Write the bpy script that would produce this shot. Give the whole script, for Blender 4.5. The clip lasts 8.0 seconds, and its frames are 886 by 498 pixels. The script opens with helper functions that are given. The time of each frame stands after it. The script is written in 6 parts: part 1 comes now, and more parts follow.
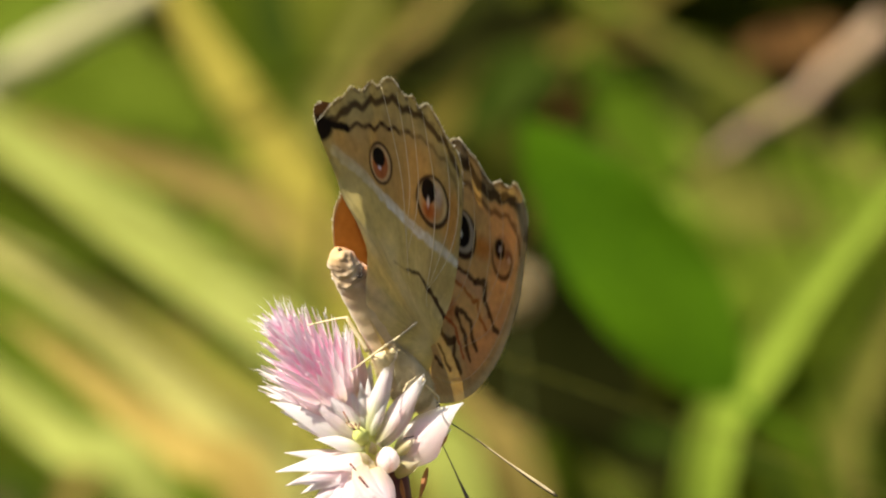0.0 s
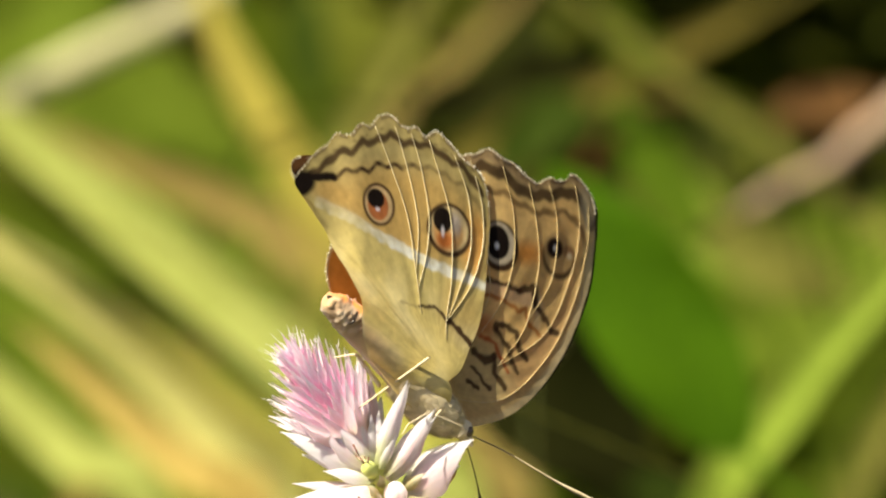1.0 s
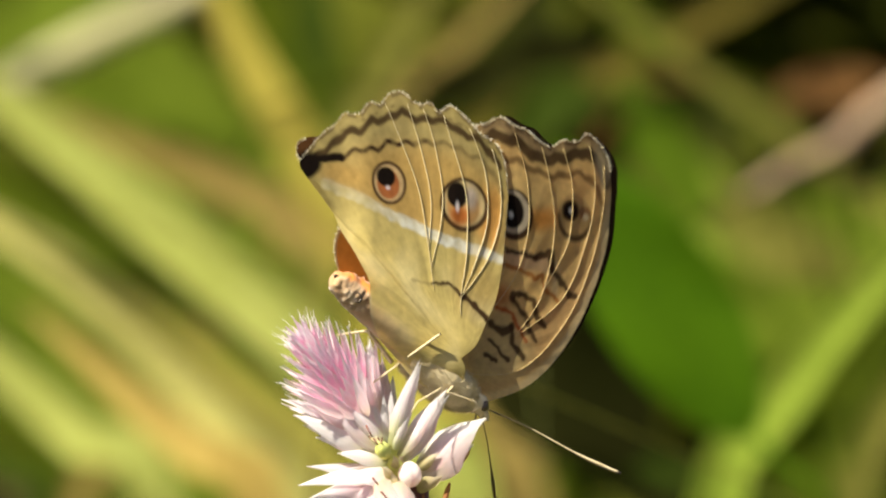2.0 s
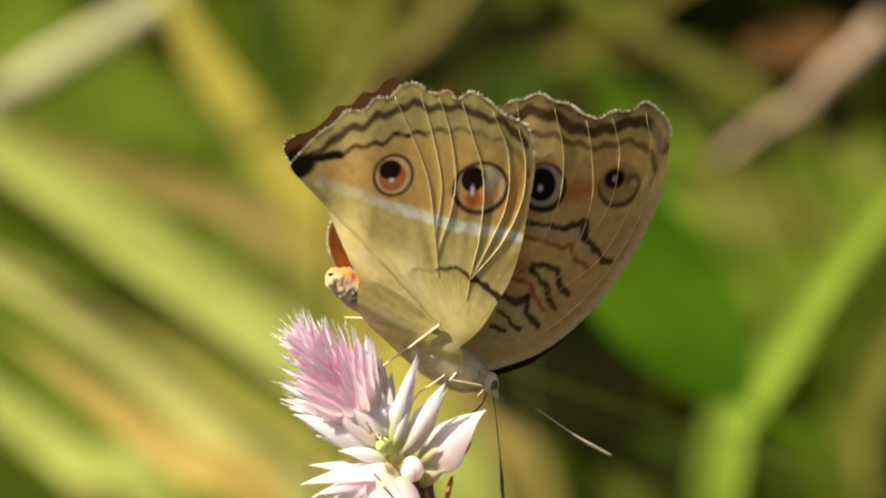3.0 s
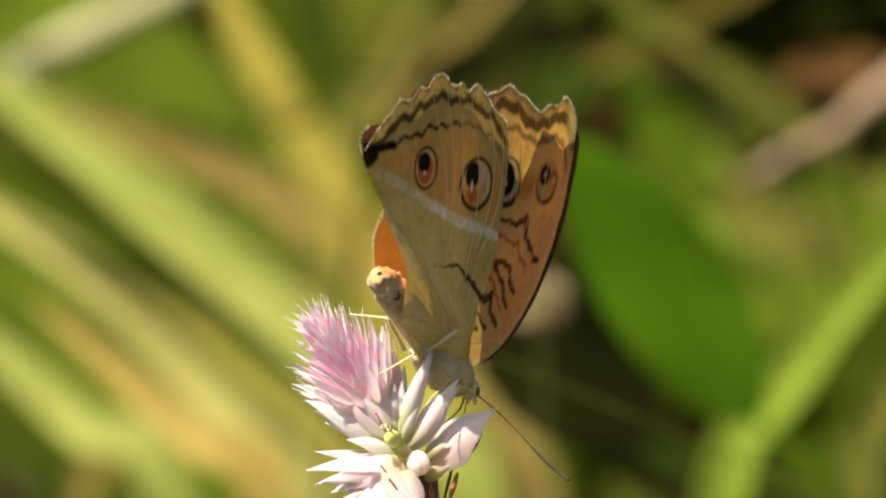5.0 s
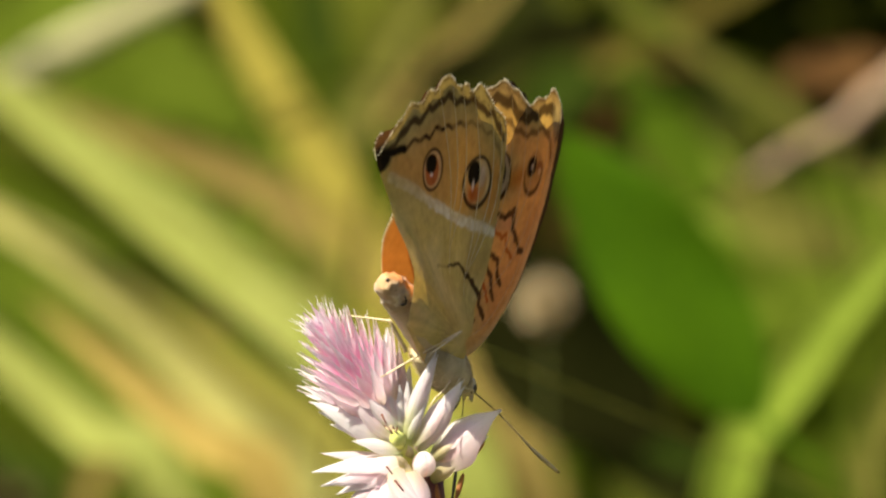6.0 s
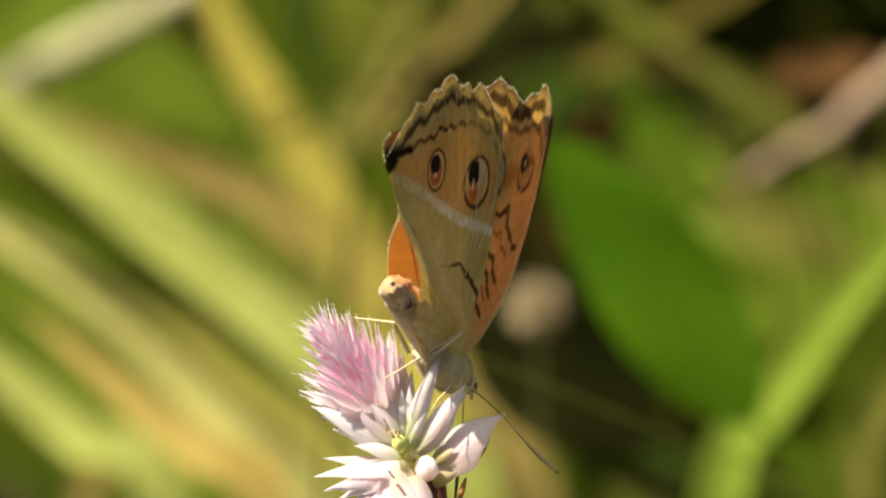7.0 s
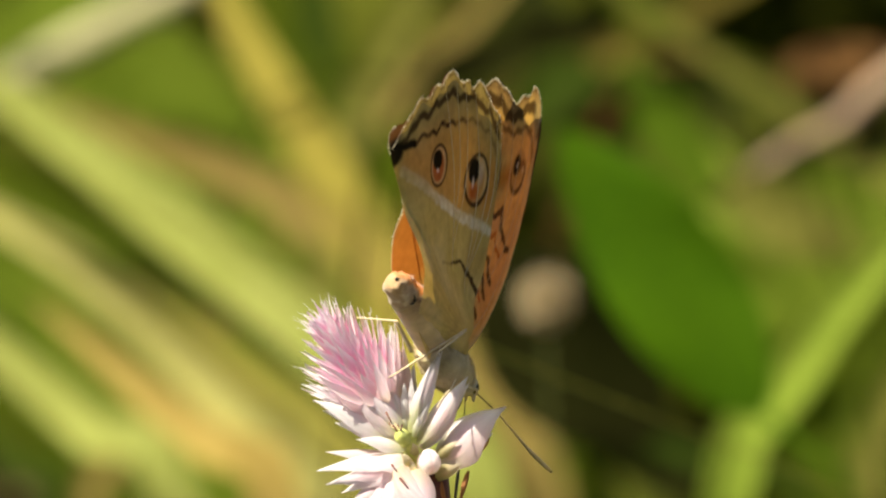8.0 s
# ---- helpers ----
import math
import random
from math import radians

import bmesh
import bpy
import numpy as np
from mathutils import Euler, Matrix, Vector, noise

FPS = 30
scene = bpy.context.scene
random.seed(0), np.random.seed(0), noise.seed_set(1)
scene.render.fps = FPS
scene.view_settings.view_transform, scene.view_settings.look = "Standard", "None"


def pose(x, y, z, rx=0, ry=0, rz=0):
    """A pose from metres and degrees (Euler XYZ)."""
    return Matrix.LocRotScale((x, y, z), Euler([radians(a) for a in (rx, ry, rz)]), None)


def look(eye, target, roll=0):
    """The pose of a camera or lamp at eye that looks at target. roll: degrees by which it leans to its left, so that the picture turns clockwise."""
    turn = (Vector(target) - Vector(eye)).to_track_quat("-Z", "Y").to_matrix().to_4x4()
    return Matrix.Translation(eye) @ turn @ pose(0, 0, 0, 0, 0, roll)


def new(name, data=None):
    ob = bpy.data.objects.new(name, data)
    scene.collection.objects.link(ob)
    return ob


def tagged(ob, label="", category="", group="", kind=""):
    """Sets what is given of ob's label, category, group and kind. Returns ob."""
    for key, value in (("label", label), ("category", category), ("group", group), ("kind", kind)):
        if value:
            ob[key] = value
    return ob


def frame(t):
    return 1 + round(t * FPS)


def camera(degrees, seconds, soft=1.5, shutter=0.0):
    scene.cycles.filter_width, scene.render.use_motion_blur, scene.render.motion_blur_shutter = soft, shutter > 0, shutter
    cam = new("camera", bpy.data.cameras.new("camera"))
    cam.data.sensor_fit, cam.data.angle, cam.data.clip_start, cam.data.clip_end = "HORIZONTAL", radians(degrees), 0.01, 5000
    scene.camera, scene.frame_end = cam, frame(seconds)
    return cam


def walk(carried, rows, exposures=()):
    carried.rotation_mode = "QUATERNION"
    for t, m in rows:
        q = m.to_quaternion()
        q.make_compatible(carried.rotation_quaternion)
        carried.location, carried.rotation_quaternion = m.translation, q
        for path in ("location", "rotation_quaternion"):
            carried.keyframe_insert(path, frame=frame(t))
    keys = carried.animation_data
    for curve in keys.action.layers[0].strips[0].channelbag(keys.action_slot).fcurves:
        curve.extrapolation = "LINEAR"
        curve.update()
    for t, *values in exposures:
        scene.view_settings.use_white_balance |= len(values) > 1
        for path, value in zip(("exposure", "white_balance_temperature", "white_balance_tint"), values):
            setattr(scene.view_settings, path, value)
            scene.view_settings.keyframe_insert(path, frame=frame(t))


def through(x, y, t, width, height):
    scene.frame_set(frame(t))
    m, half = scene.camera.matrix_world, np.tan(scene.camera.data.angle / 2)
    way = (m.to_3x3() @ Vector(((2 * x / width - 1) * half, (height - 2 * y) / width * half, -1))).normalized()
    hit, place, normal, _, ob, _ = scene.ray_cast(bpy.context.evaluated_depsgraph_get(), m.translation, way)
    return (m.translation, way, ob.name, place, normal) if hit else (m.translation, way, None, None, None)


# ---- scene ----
from mathutils import Quaternion

cam = camera(4.669, 8.0, soft=2.2)
cam.data.dof.use_dof = True
cam.data.dof.focus_distance = 1.0
cam.data.dof.aperture_fstop = 44


def placed(x, y, z, qw, qx, qy, qz):
    return Matrix.LocRotScale((x, y, z), Quaternion((qw, qx, qy, qz)), None)


walk(cam, [
    (0, placed(0.00000, -0.90631, 0.97262, 0.8432, 0.5368, 0.0144, -0.0250)),
    (0.5, placed(0.00000, -0.90631, 0.97262, 0.8427, 0.5383, 0.0061, -0.0116)),
    (1, placed(0.00000, -0.90631, 0.97262, 0.8426, 0.5385, -0.0027, 0.0035)),
    (1.5, placed(0.00000, -0.90631, 0.97262, 0.8428, 0.5381, -0.0056, 0.0089)),
    (2, placed(0.00000, -0.90631, 0.97262, 0.8430, 0.5378, -0.0024, 0.0036)),
    (3.3, placed(0.00000, -0.90631, 0.97262, 0.8424, 0.5369, 0.0234, -0.0389)),
    (3.5, placed(0.00000, -0.90631, 0.97262, 0.8428, 0.5371, 0.0183, -0.0297)),
    (4, placed(0.00000, -0.90631, 0.97262, 0.8436, 0.5370, 0.0008, -0.0006)),
    (4.5, placed(0.00000, -0.90631, 0.97262, 0.8434, 0.5373, 0.0000, 0.0000)),
    (5.8, placed(0.00000, -0.90631, 0.97262, 0.8434, 0.5372, 0.0012, -0.0013)),
    (6, placed(0.00000, -0.90631, 0.97262, 0.8434, 0.5373, 0.0018, -0.0025)),
    (6.5, placed(0.00000, -0.90631, 0.97262, 0.8433, 0.5375, 0.0040, -0.0068)),
    (7, placed(0.00000, -0.90631, 0.97262, 0.8433, 0.5375, 0.0043, -0.0071)),
    (7.5, placed(0.00000, -0.90631, 0.97262, 0.8435, 0.5371, 0.0027, -0.0035)),
    (8, placed(0.00000, -0.90631, 0.97262, 0.8434, 0.5372, 0.0042, -0.0061))],
    [(0.0, 1.42), (0.5, 1.50), (1.0, 1.52), (1.5, 1.43), (2.0, 1.34), (3.5, 1.36), (4.5, 1.33), (8.0, 1.32)])

# ---- light ----
SUN = Vector((-0.488, -0.113, 0.866)).normalized()   # towards the sun
world = bpy.data.worlds.new("world")
scene.world = world
world.use_nodes = True
wn = world.node_tree.nodes
sky = wn.new("ShaderNodeTexSky")
sky.sky_type = "NISHITA"
sky.sun_disc = False
sky.air_density = 0.6
sky.dust_density = 4.0
sky.ozone_density = 0.3
sky.sun_elevation = math.asin(SUN.z)
sky.sun_rotation = math.atan2(SUN.x, SUN.y)
wn["Background"].inputs["Strength"].default_value = 0.060
world.node_tree.links.new(sky.outputs["Color"], wn["Background"].inputs["Color"])
sun = new("sun", bpy.data.lights.new("sun", "SUN"))
sun.data.energy = 5.0
sun.data.angle = radians(0.53)
sun.data.color = (1.0, 0.935, 0.75)
sun.matrix_world = look(SUN * 5, (0, 0, 0))

MM = 0.001


# ---- materials ----
def material(name):
    m = bpy.data.materials.new(name)
    m.use_nodes = True
    nt = m.node_tree
    nt.nodes.clear()
    out = nt.nodes.new("ShaderNodeOutputMaterial")
    return m, nt, out


def node(nt, kind, **settings):
    n = nt.nodes.new(kind)
    for key, value in settings.items():
        n.inputs[key.replace("_", " ")].default_value = value
    return n


def grain(nt, scale, detail=4.0, rough=0.6):
    tex = nt.nodes.new("ShaderNodeTexCoord")
    nz = node(nt, "ShaderNodeTexNoise", Scale=scale, Detail=detail, Roughness=rough)
    nt.links.new(tex.outputs["Object"], nz.inputs["Vector"])
    return nz


def mixed(nt, fac, a, b):
    """A colour mix; a and b are colours or sockets."""
    mx = nt.nodes.new("ShaderNodeMix")
    mx.data_type = "RGBA"
    for sock, v in ((mx.inputs[6], a), (mx.inputs[7], b)):
        if isinstance(v, tuple):
            sock.default_value = (*v, 1)
        else:
            nt.links.new(v, sock)
    if isinstance(fac, float):
        mx.inputs[0].default_value = fac
    else:
        nt.links.new(fac, mx.inputs[0])
    return mx.outputs[2]


def ramp(nt, src, lo, hi):
    r = nt.nodes.new("ShaderNodeMapRange")
    r.inputs[1].default_value, r.inputs[2].default_value = lo, hi
    nt.links.new(src, r.inputs[0])
    return r.outputs[0]


def bumped(nt, height, strength, distance):
    b = node(nt, "ShaderNodeBump", Strength=strength, Distance=distance)
    nt.links.new(height, b.inputs["Height"])
    return b.outputs["Normal"]


def leafy(name, dark, light, through, share=0.4, rough=0.45, scale=60.0, stretch=None, random_tint=0.0):
    """Plant tissue: a glossy skin that lets part of the light through."""
    m, nt, out = material(name)
    a = grain(nt, scale)
    b = grain(nt, scale * 12, 3.0)
    if stretch:
        tex = nt.nodes.new("ShaderNodeAttribute")
        tex.attribute_name = "along"
        mp = nt.nodes.new("ShaderNodeMapping")
        mp.inputs["Scale"].default_value = stretch
        nt.links.new(tex.outputs["Vector"], mp.inputs["Vector"])
        nt.links.new(mp.outputs["Vector"], b.inputs["Vector"])
        b.inputs["Scale"].default_value = 1.0
    col = mixed(nt, ramp(nt, a.outputs["Fac"], 0.3, 0.7), dark, light)
    col = mixed(nt, ramp(nt, b.outputs["Fac"], 0.45, 0.75), col, tuple(min(1, c * 1.35) for c in light))
    if random_tint:
        info = nt.nodes.new("ShaderNodeNewGeometry")
        hsv = nt.nodes.new("ShaderNodeHueSaturation")
        nt.links.new(col, hsv.inputs["Color"])
        nt.links.new(ramp(nt, info.outputs["Random Per Island"], 0.0, 1.0), hsv.inputs["Value"])
        r = hsv.inputs["Value"].links[0].from_node
        r.inputs[3].default_value, r.inputs[4].default_value = 1 - random_tint, 1 + random_tint
        col = hsv.outputs["Color"]
    p = node(nt, "ShaderNodeBsdfPrincipled", Roughness=rough, Specular_IOR_Level=0.04)
    nt.links.new(col, p.inputs["Base Color"])
    nt.links.new(bumped(nt, b.outputs["Fac"], 0.35, 0.0006), p.inputs["Normal"])
    tr = nt.nodes.new("ShaderNodeBsdfTranslucent")
    nt.links.new(mixed(nt, 0.65, col, through), tr.inputs["Color"])
    mx = nt.nodes.new("ShaderNodeMixShader")
    mx.inputs[0].default_value = share
    nt.links.new(p.outputs[0], mx.inputs[1])
    nt.links.new(tr.outputs[0], mx.inputs[2])
    nt.links.new(mx.outputs[0], out.inputs["Surface"])
    return m


def patterned(name, share, tint, rough=0.6, sheen=0.25, speck=900.0, inner=None, spec=0.2):
    """Tissue with its own colours in the mesh attribute 'pattern'; its alpha scales the share of light let through."""
    m, nt, out = material(name)
    at = nt.nodes.new("ShaderNodeAttribute")
    at.attribute_name = "pattern"
    fine = grain(nt, speck, 5.0)
    broad = grain(nt, speck / 9, 3.0)
    hsv = nt.nodes.new("ShaderNodeHueSaturation")
    nt.links.new(at.outputs["Color"], hsv.inputs["Color"])
    add = nt.nodes.new("ShaderNodeMath")
    add.operation = "ADD"
    nt.links.new(fine.outputs["Fac"], add.inputs[0])
    nt.links.new(broad.outputs["Fac"], add.inputs[1])
    val = ramp(nt, add.outputs[0], 0.6, 1.4)
    val.node.inputs[3].default_value, val.node.inputs[4].default_value = 0.80, 1.20
    nt.links.new(val, hsv.inputs["Value"])
    col = hsv.outputs["Color"]
    p = node(nt, "ShaderNodeBsdfPrincipled", Roughness=rough, Sheen_Weight=sheen, Specular_IOR_Level=spec)
    nt.links.new(col, p.inputs["Base Color"])
    nt.links.new(bumped(nt, fine.outputs["Fac"], 0.3, 0.00008), p.inputs["Normal"])
    tr = nt.nodes.new("ShaderNodeBsdfTranslucent")
    mul = nt.nodes.new("ShaderNodeMix")
    mul.data_type, mul.blend_type = "RGBA", "MULTIPLY"
    mul.inputs[0].default_value = 1.0
    nt.links.new(col, mul.inputs[6])
    mul.inputs[7].default_value = (*tint, 1)
    nt.links.new(mixed(nt, 0.45, mul.outputs[2], inner) if inner else mul.outputs[2], tr.inputs["Color"])
    mx = nt.nodes.new("ShaderNodeMixShader")
    thin = nt.nodes.new("ShaderNodeMath")
    thin.operation = "MULTIPLY"
    thin.inputs[1].default_value = share
    nt.links.new(at.outputs["Alpha"], thin.inputs[0])
    nt.links.new(thin.outputs[0], mx.inputs[0])
    nt.links.new(p.outputs[0], mx.inputs[1])
    nt.links.new(tr.outputs[0], mx.inputs[2])
    nt.links.new(mx.outputs[0], out.inputs["Surface"])
    return m


def plain(name, dark, light, rough=0.6, scale=200.0, bump=0.3, depth=0.0003, spec=0.3):
    m, nt, out = material(name)
    a = grain(nt, scale, 6.0)
    b = grain(nt, scale * 6, 3.0)
    col = mixed(nt, ramp(nt, a.outputs["Fac"], 0.3, 0.7), dark, light)
    p = node(nt, "ShaderNodeBsdfPrincipled", Roughness=rough, Specular_IOR_Level=spec)
    nt.links.new(col, p.inputs["Base Color"])
    nt.links.new(bumped(nt, b.outputs["Fac"], bump, depth), p.inputs["Normal"])
    nt.links.new(p.outputs[0], out.inputs["Surface"])
    return m


WING_UNDER = patterned("wing_underside_scales", 0.27, (1.0, 0.80, 0.40), sheen=0.0, spec=0.03)
WING_UPPER = patterned("wing_upperside_scales", 0.42, (1.0, 0.92, 0.70), sheen=0.0, spec=0.03)
TEPAL = patterned("papery_tepal", 0.60, (1.0, 0.97, 1.0), rough=0.42, sheen=0.15, speck=1500.0)
VEIN = plain("wing_vein", (0.50, 0.40, 0.20), (0.62, 0.52, 0.30), 0.4, 3000, 0.2, 0.00003, 0.5)
FORE_VEIN = plain("forewing_vein", (0.44, 0.32, 0.13), (0.56, 0.42, 0.20), 0.5, 3000, 0.2, 0.00003, 0.3)
ABDOMEN_SKIN = patterned("abdomen_skin_scales", 0.08, (1.0, 0.8, 0.6), speck=1200.0)
ABDOMEN = plain("abdomen_skin", (0.28, 0.17, 0.09), (0.46, 0.30, 0.18), 0.6, 500, 0.5, 0.0001)
FUR = plain("pale_fur", (0.36, 0.29, 0.16), (0.66, 0.56, 0.36), 0.7, 420, 0.5, 0.0001)
DARK_HORN = plain("dark_horn", (0.025, 0.018, 0.012), (0.06, 0.04, 0.025), 0.35, 900, 0.2, 0.00005, 0.5)
EYE_MAT = plain("compound_eye", (0.05, 0.035, 0.02), (0.10, 0.07, 0.04), 0.2, 1500, 0.3, 0.00003, 0.5)
PALE_LEG = plain("pale_leg", (0.44, 0.35, 0.20), (0.60, 0.50, 0.32), 0.5, 900, 0.3, 0.00005)
FRINGE = leafy("fringe_scales", (0.62, 0.54, 0.38), (0.80, 0.72, 0.55), (0.88, 0.78, 0.58), 0.5)
RED_STALK = plain("red_stalk_skin", (0.09, 0.022, 0.016), (0.18, 0.06, 0.03), 0.45, 300, 0.4, 0.0002)
STALK_GREEN = plain("green_stalk_skin", (0.10, 0.11, 0.03), (0.20, 0.20, 0.06), 0.5, 200, 0.4, 0.0002)
STIGMA = plain("flower_heart", (0.52, 0.58, 0.10), (0.76, 0.76, 0.28), 0.5, 900, 0.4, 0.0001)
STRAW = leafy("straw_blade", (0.239, 0.196, 0.0334), (0.359, 0.306, 0.0556), (0.366, 0.306, 0.0444), 0.30, 0.6)
LIME = leafy("lime_blade", (0.070, 0.105, 0.0068), (0.127, 0.172, 0.0152), (0.131, 0.198, 0.0101), 0.42, 0.6)
PALE_LIME = leafy("pale_lime_blade", (0.255, 0.288, 0.0532), (0.364, 0.387, 0.1007), (0.307, 0.350, 0.0592), 0.38, 0.6)
BRIGHT_LIME = leafy("bright_lime_blade", (0.149, 0.220, 0.0193), (0.236, 0.306, 0.0385), (0.223, 0.320, 0.0240), 0.4, 0.6)
DRY = leafy("dry_blade", (0.141, 0.104, 0.0275), (0.226, 0.169, 0.0490), (0.226, 0.158, 0.0306), 0.25, 0.7)
PEACH = leafy("withered_blade", (0.289, 0.206, 0.0491), (0.384, 0.284, 0.0792), (0.301, 0.213, 0.0264), 0.25, 0.7)
GREY = leafy("bleached_blade", (0.250, 0.237, 0.1250), (0.375, 0.350, 0.1875), (0.375, 0.350, 0.1750), 0.2, 0.7)
GREEN = leafy("broad_leaf_green", (0.026, 0.064, 0.001), (0.038, 0.082, 0.001), (0.07, 0.16, 0.001), 0.25, 0.65)
FRESH = leafy("fresh_leaf_green", (0.037, 0.062, 0.0026), (0.069, 0.089, 0.0054), (0.085, 0.135, 0.0044), 0.42, 0.6)
OLIVE_PALE = leafy("olive_pale_blade", (0.099, 0.095, 0.0171), (0.157, 0.153, 0.0305), (0.147, 0.158, 0.0190), 0.32, 0.7)
PALE_STRAW = leafy("pale_straw_blade", (0.321, 0.299, 0.0871), (0.429, 0.395, 0.1280), (0.383, 0.356, 0.0697), 0.3, 0.7)
STRAW_LIME = leafy("straw_lime_blade", (0.255, 0.230, 0.0425), (0.374, 0.340, 0.0765), (0.357, 0.323, 0.0510), 0.35, 0.6)
MID_GREEN = leafy("mid_green_leaf", (0.043, 0.083, 0.0029), (0.076, 0.122, 0.0072), (0.094, 0.158, 0.0058), 0.4, 0.6)
TWIG = plain("pinkish_twig_bark", (0.12, 0.08, 0.05), (0.38, 0.27, 0.18), 0.8, 90, 0.6, 0.001, 0.1)
SCRUB = leafy("scrub_leaves", (0.016, 0.022, 0.002), (0.06, 0.065, 0.006), (0.08, 0.11, 0.005), 0.35, 0.7, 20, None, 0.6)
MEADOW = leafy("meadow_blades", (0.12, 0.13, 0.02), (0.30, 0.28, 0.07), (0.30, 0.30, 0.05), 0.38, 0.7, 20, None, 0.5)
OLIVE_DRY = leafy("olive_dry_blade", (0.068, 0.058, 0.0102), (0.128, 0.102, 0.0187), (0.187, 0.153, 0.0170), 0.3, 0.7)
# a darker leaf green; blades labelled in shade have that shade in this colour
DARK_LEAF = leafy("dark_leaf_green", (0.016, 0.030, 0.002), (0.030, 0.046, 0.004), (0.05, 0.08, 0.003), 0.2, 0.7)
DEAD_LEAF = leafy("dead_leaf_brown", (0.07, 0.035, 0.012), (0.15, 0.075, 0.025), (0.2, 0.09, 0.02), 0.2, 0.7)
# near-black colour that stands in for shade in the gaps between plants
GAP_SHADE = plain("near_black_gap_shade", (0.004, 0.005, 0.001), (0.012, 0.012, 0.003), 0.9, 60, 0.5, 0.001, 0.0)
SOIL = plain("grassy_thatch", (0.10, 0.085, 0.025), (0.26, 0.22, 0.08), 0.9, 22, 0.8, 0.01, 0.1)
rng = random.Random(7)


# ---- mesh helpers ----
def link_mesh(name, verts, faces, mat, parent=None, label="", smooth=True):
    me = bpy.data.meshes.new(name)
    me.from_pydata([tuple(v) for v in verts], [], faces)
    me.materials.append(mat)
    if smooth:
        me.polygons.foreach_set("use_smooth", [True] * len(me.polygons))
    ob = new(name, me)
    if parent:
        ob.parent = parent
    return tagged(ob, label) if label else ob


def spline(points, count):
    """Catmull-Rom through the points, count samples at even steps of length."""
    p = np.array(points, float)
    p = np.vstack([2 * p[0] - p[1], p, 2 * p[-1] - p[-2]])
    out = []
    for i in range(1, len(p) - 2):
        for u in np.linspace(0, 1, 24, endpoint=False):
            a, b, c, d = p[i - 1], p[i], p[i + 1], p[i + 2]
            out.append(0.5 * (2 * b + (c - a) * u + (2 * a - 5 * b + 4 * c - d) * u * u + (3 * b - a - 3 * c + d) * u ** 3))
    out.append(p[-2])
    out = np.array(out)
    run = np.concatenate([[0], np.cumsum(np.linalg.norm(np.diff(out, axis=0), axis=1))])
    s = np.linspace(0, run[-1], count)
    return np.column_stack([np.interp(s, run, out[:, k]) for k in range(out.shape[1])])


def tube_data(path, radii, sides=8, flat=1.0):
    path = np.array(path, float)
    n = len(path)
    radii = np.interp(np.linspace(0, 1, n), np.linspace(0, 1, len(radii)), radii)
    tan = np.gradient(path, axis=0)
    tan /= np.linalg.norm(tan, axis=1)[:, None] + 1e-12
    ref = np.array([0.13, 0.21, 1.0]) if abs(tan[:, 2].mean()) < 0.8 else np.array([0.1, 1.0, 0.2])
    verts, faces = [], []
    for i in range(n):
        a = np.cross(tan[i], ref)
        a /= np.linalg.norm(a)
        b = np.cross(a, tan[i])
        for k in range(sides):
            w = 2 * math.pi * k / sides
            verts.append(path[i] + radii[i] * (math.cos(w) * a + flat * math.sin(w) * b))
    for i in range(n - 1):
        for k in range(sides):
            k2 = (k + 1) % sides
            faces.append((i * sides + k, i * sides + k2, (i + 1) * sides + k2, (i + 1) * sides + k))
    faces.append(tuple(range(sides))[::-1])
    faces.append(tuple(range((n - 1) * sides, n * sides)))
    return verts, faces


def tube(name, points, radii, mat, parent=None, label="", count=24, sides=8, unit=1.0):
    v, f = tube_data(spline(points, count) * unit, np.array(radii) * unit, sides)
    return link_mesh(name, v, f, mat, parent, label)


def set_pattern(ob, colours, thinness=1.0):
    at = ob.data.attributes.new("pattern", "FLOAT_COLOR", "POINT")
    rgba = np.ones((len(colours), 4), np.float32)
    rgba[:, :3] = colours
    rgba[:, 3] = thinness
    at.data.foreach_set("color", rgba.ravel())


def smooth_step(x, lo, hi):
    t = np.clip((x - lo) / (hi - lo), 0, 1)
    return t * t * (3 - 2 * t)


# ---- the butterfly ----
butterfly = tagged(new("butterfly"), "small orange-brown butterfly with eyespots feeding on a pink flower spike", "butterfly")

BEIGE, OLIVE, OCHRE = (0.52, 0.41, 0.142), (0.43, 0.335, 0.13), (0.53, 0.33, 0.095)
BROWN, BLACK, WHITE = (0.055, 0.030, 0.014), (0.012, 0.008, 0.006), (0.68, 0.68, 0.60)
RUST, CREAM, ORANGE = (0.36, 0.085, 0.02), (0.55, 0.46, 0.28), (0.52, 0.21, 0.035)


def stroke(xy, points, width, soft=0.10):
    """How much each point lies on a drawn line of that width (mm)."""
    best = np.full(len(xy), 1e9)
    p = np.array(points, float)
    for a, b in zip(p[:-1], p[1:]):
        ab = b - a
        t = np.clip(((xy - a) @ ab) / (ab @ ab), 0, 1)
        best = np.minimum(best, np.linalg.norm(xy - a - t[:, None] * ab, axis=1))
    return 1 - smooth_step(best, width / 2 - soft, width / 2 + soft)


def blot(xy, centre, rx, ry, soft=0.12, tilt=0.0):
    """How much each point lies inside an oval."""
    d = xy - np.array(centre)
    c, s = math.cos(tilt), math.sin(tilt)
    d = np.column_stack([c * d[:, 0] + s * d[:, 1], -s * d[:, 0] + c * d[:, 1]])
    q = np.sqrt((d[:, 0] / rx) ** 2 + (d[:, 1] / ry) ** 2)
    k = soft / min(rx, ry)
    return 1 - smooth_step(q, 1 - k, 1 + k)


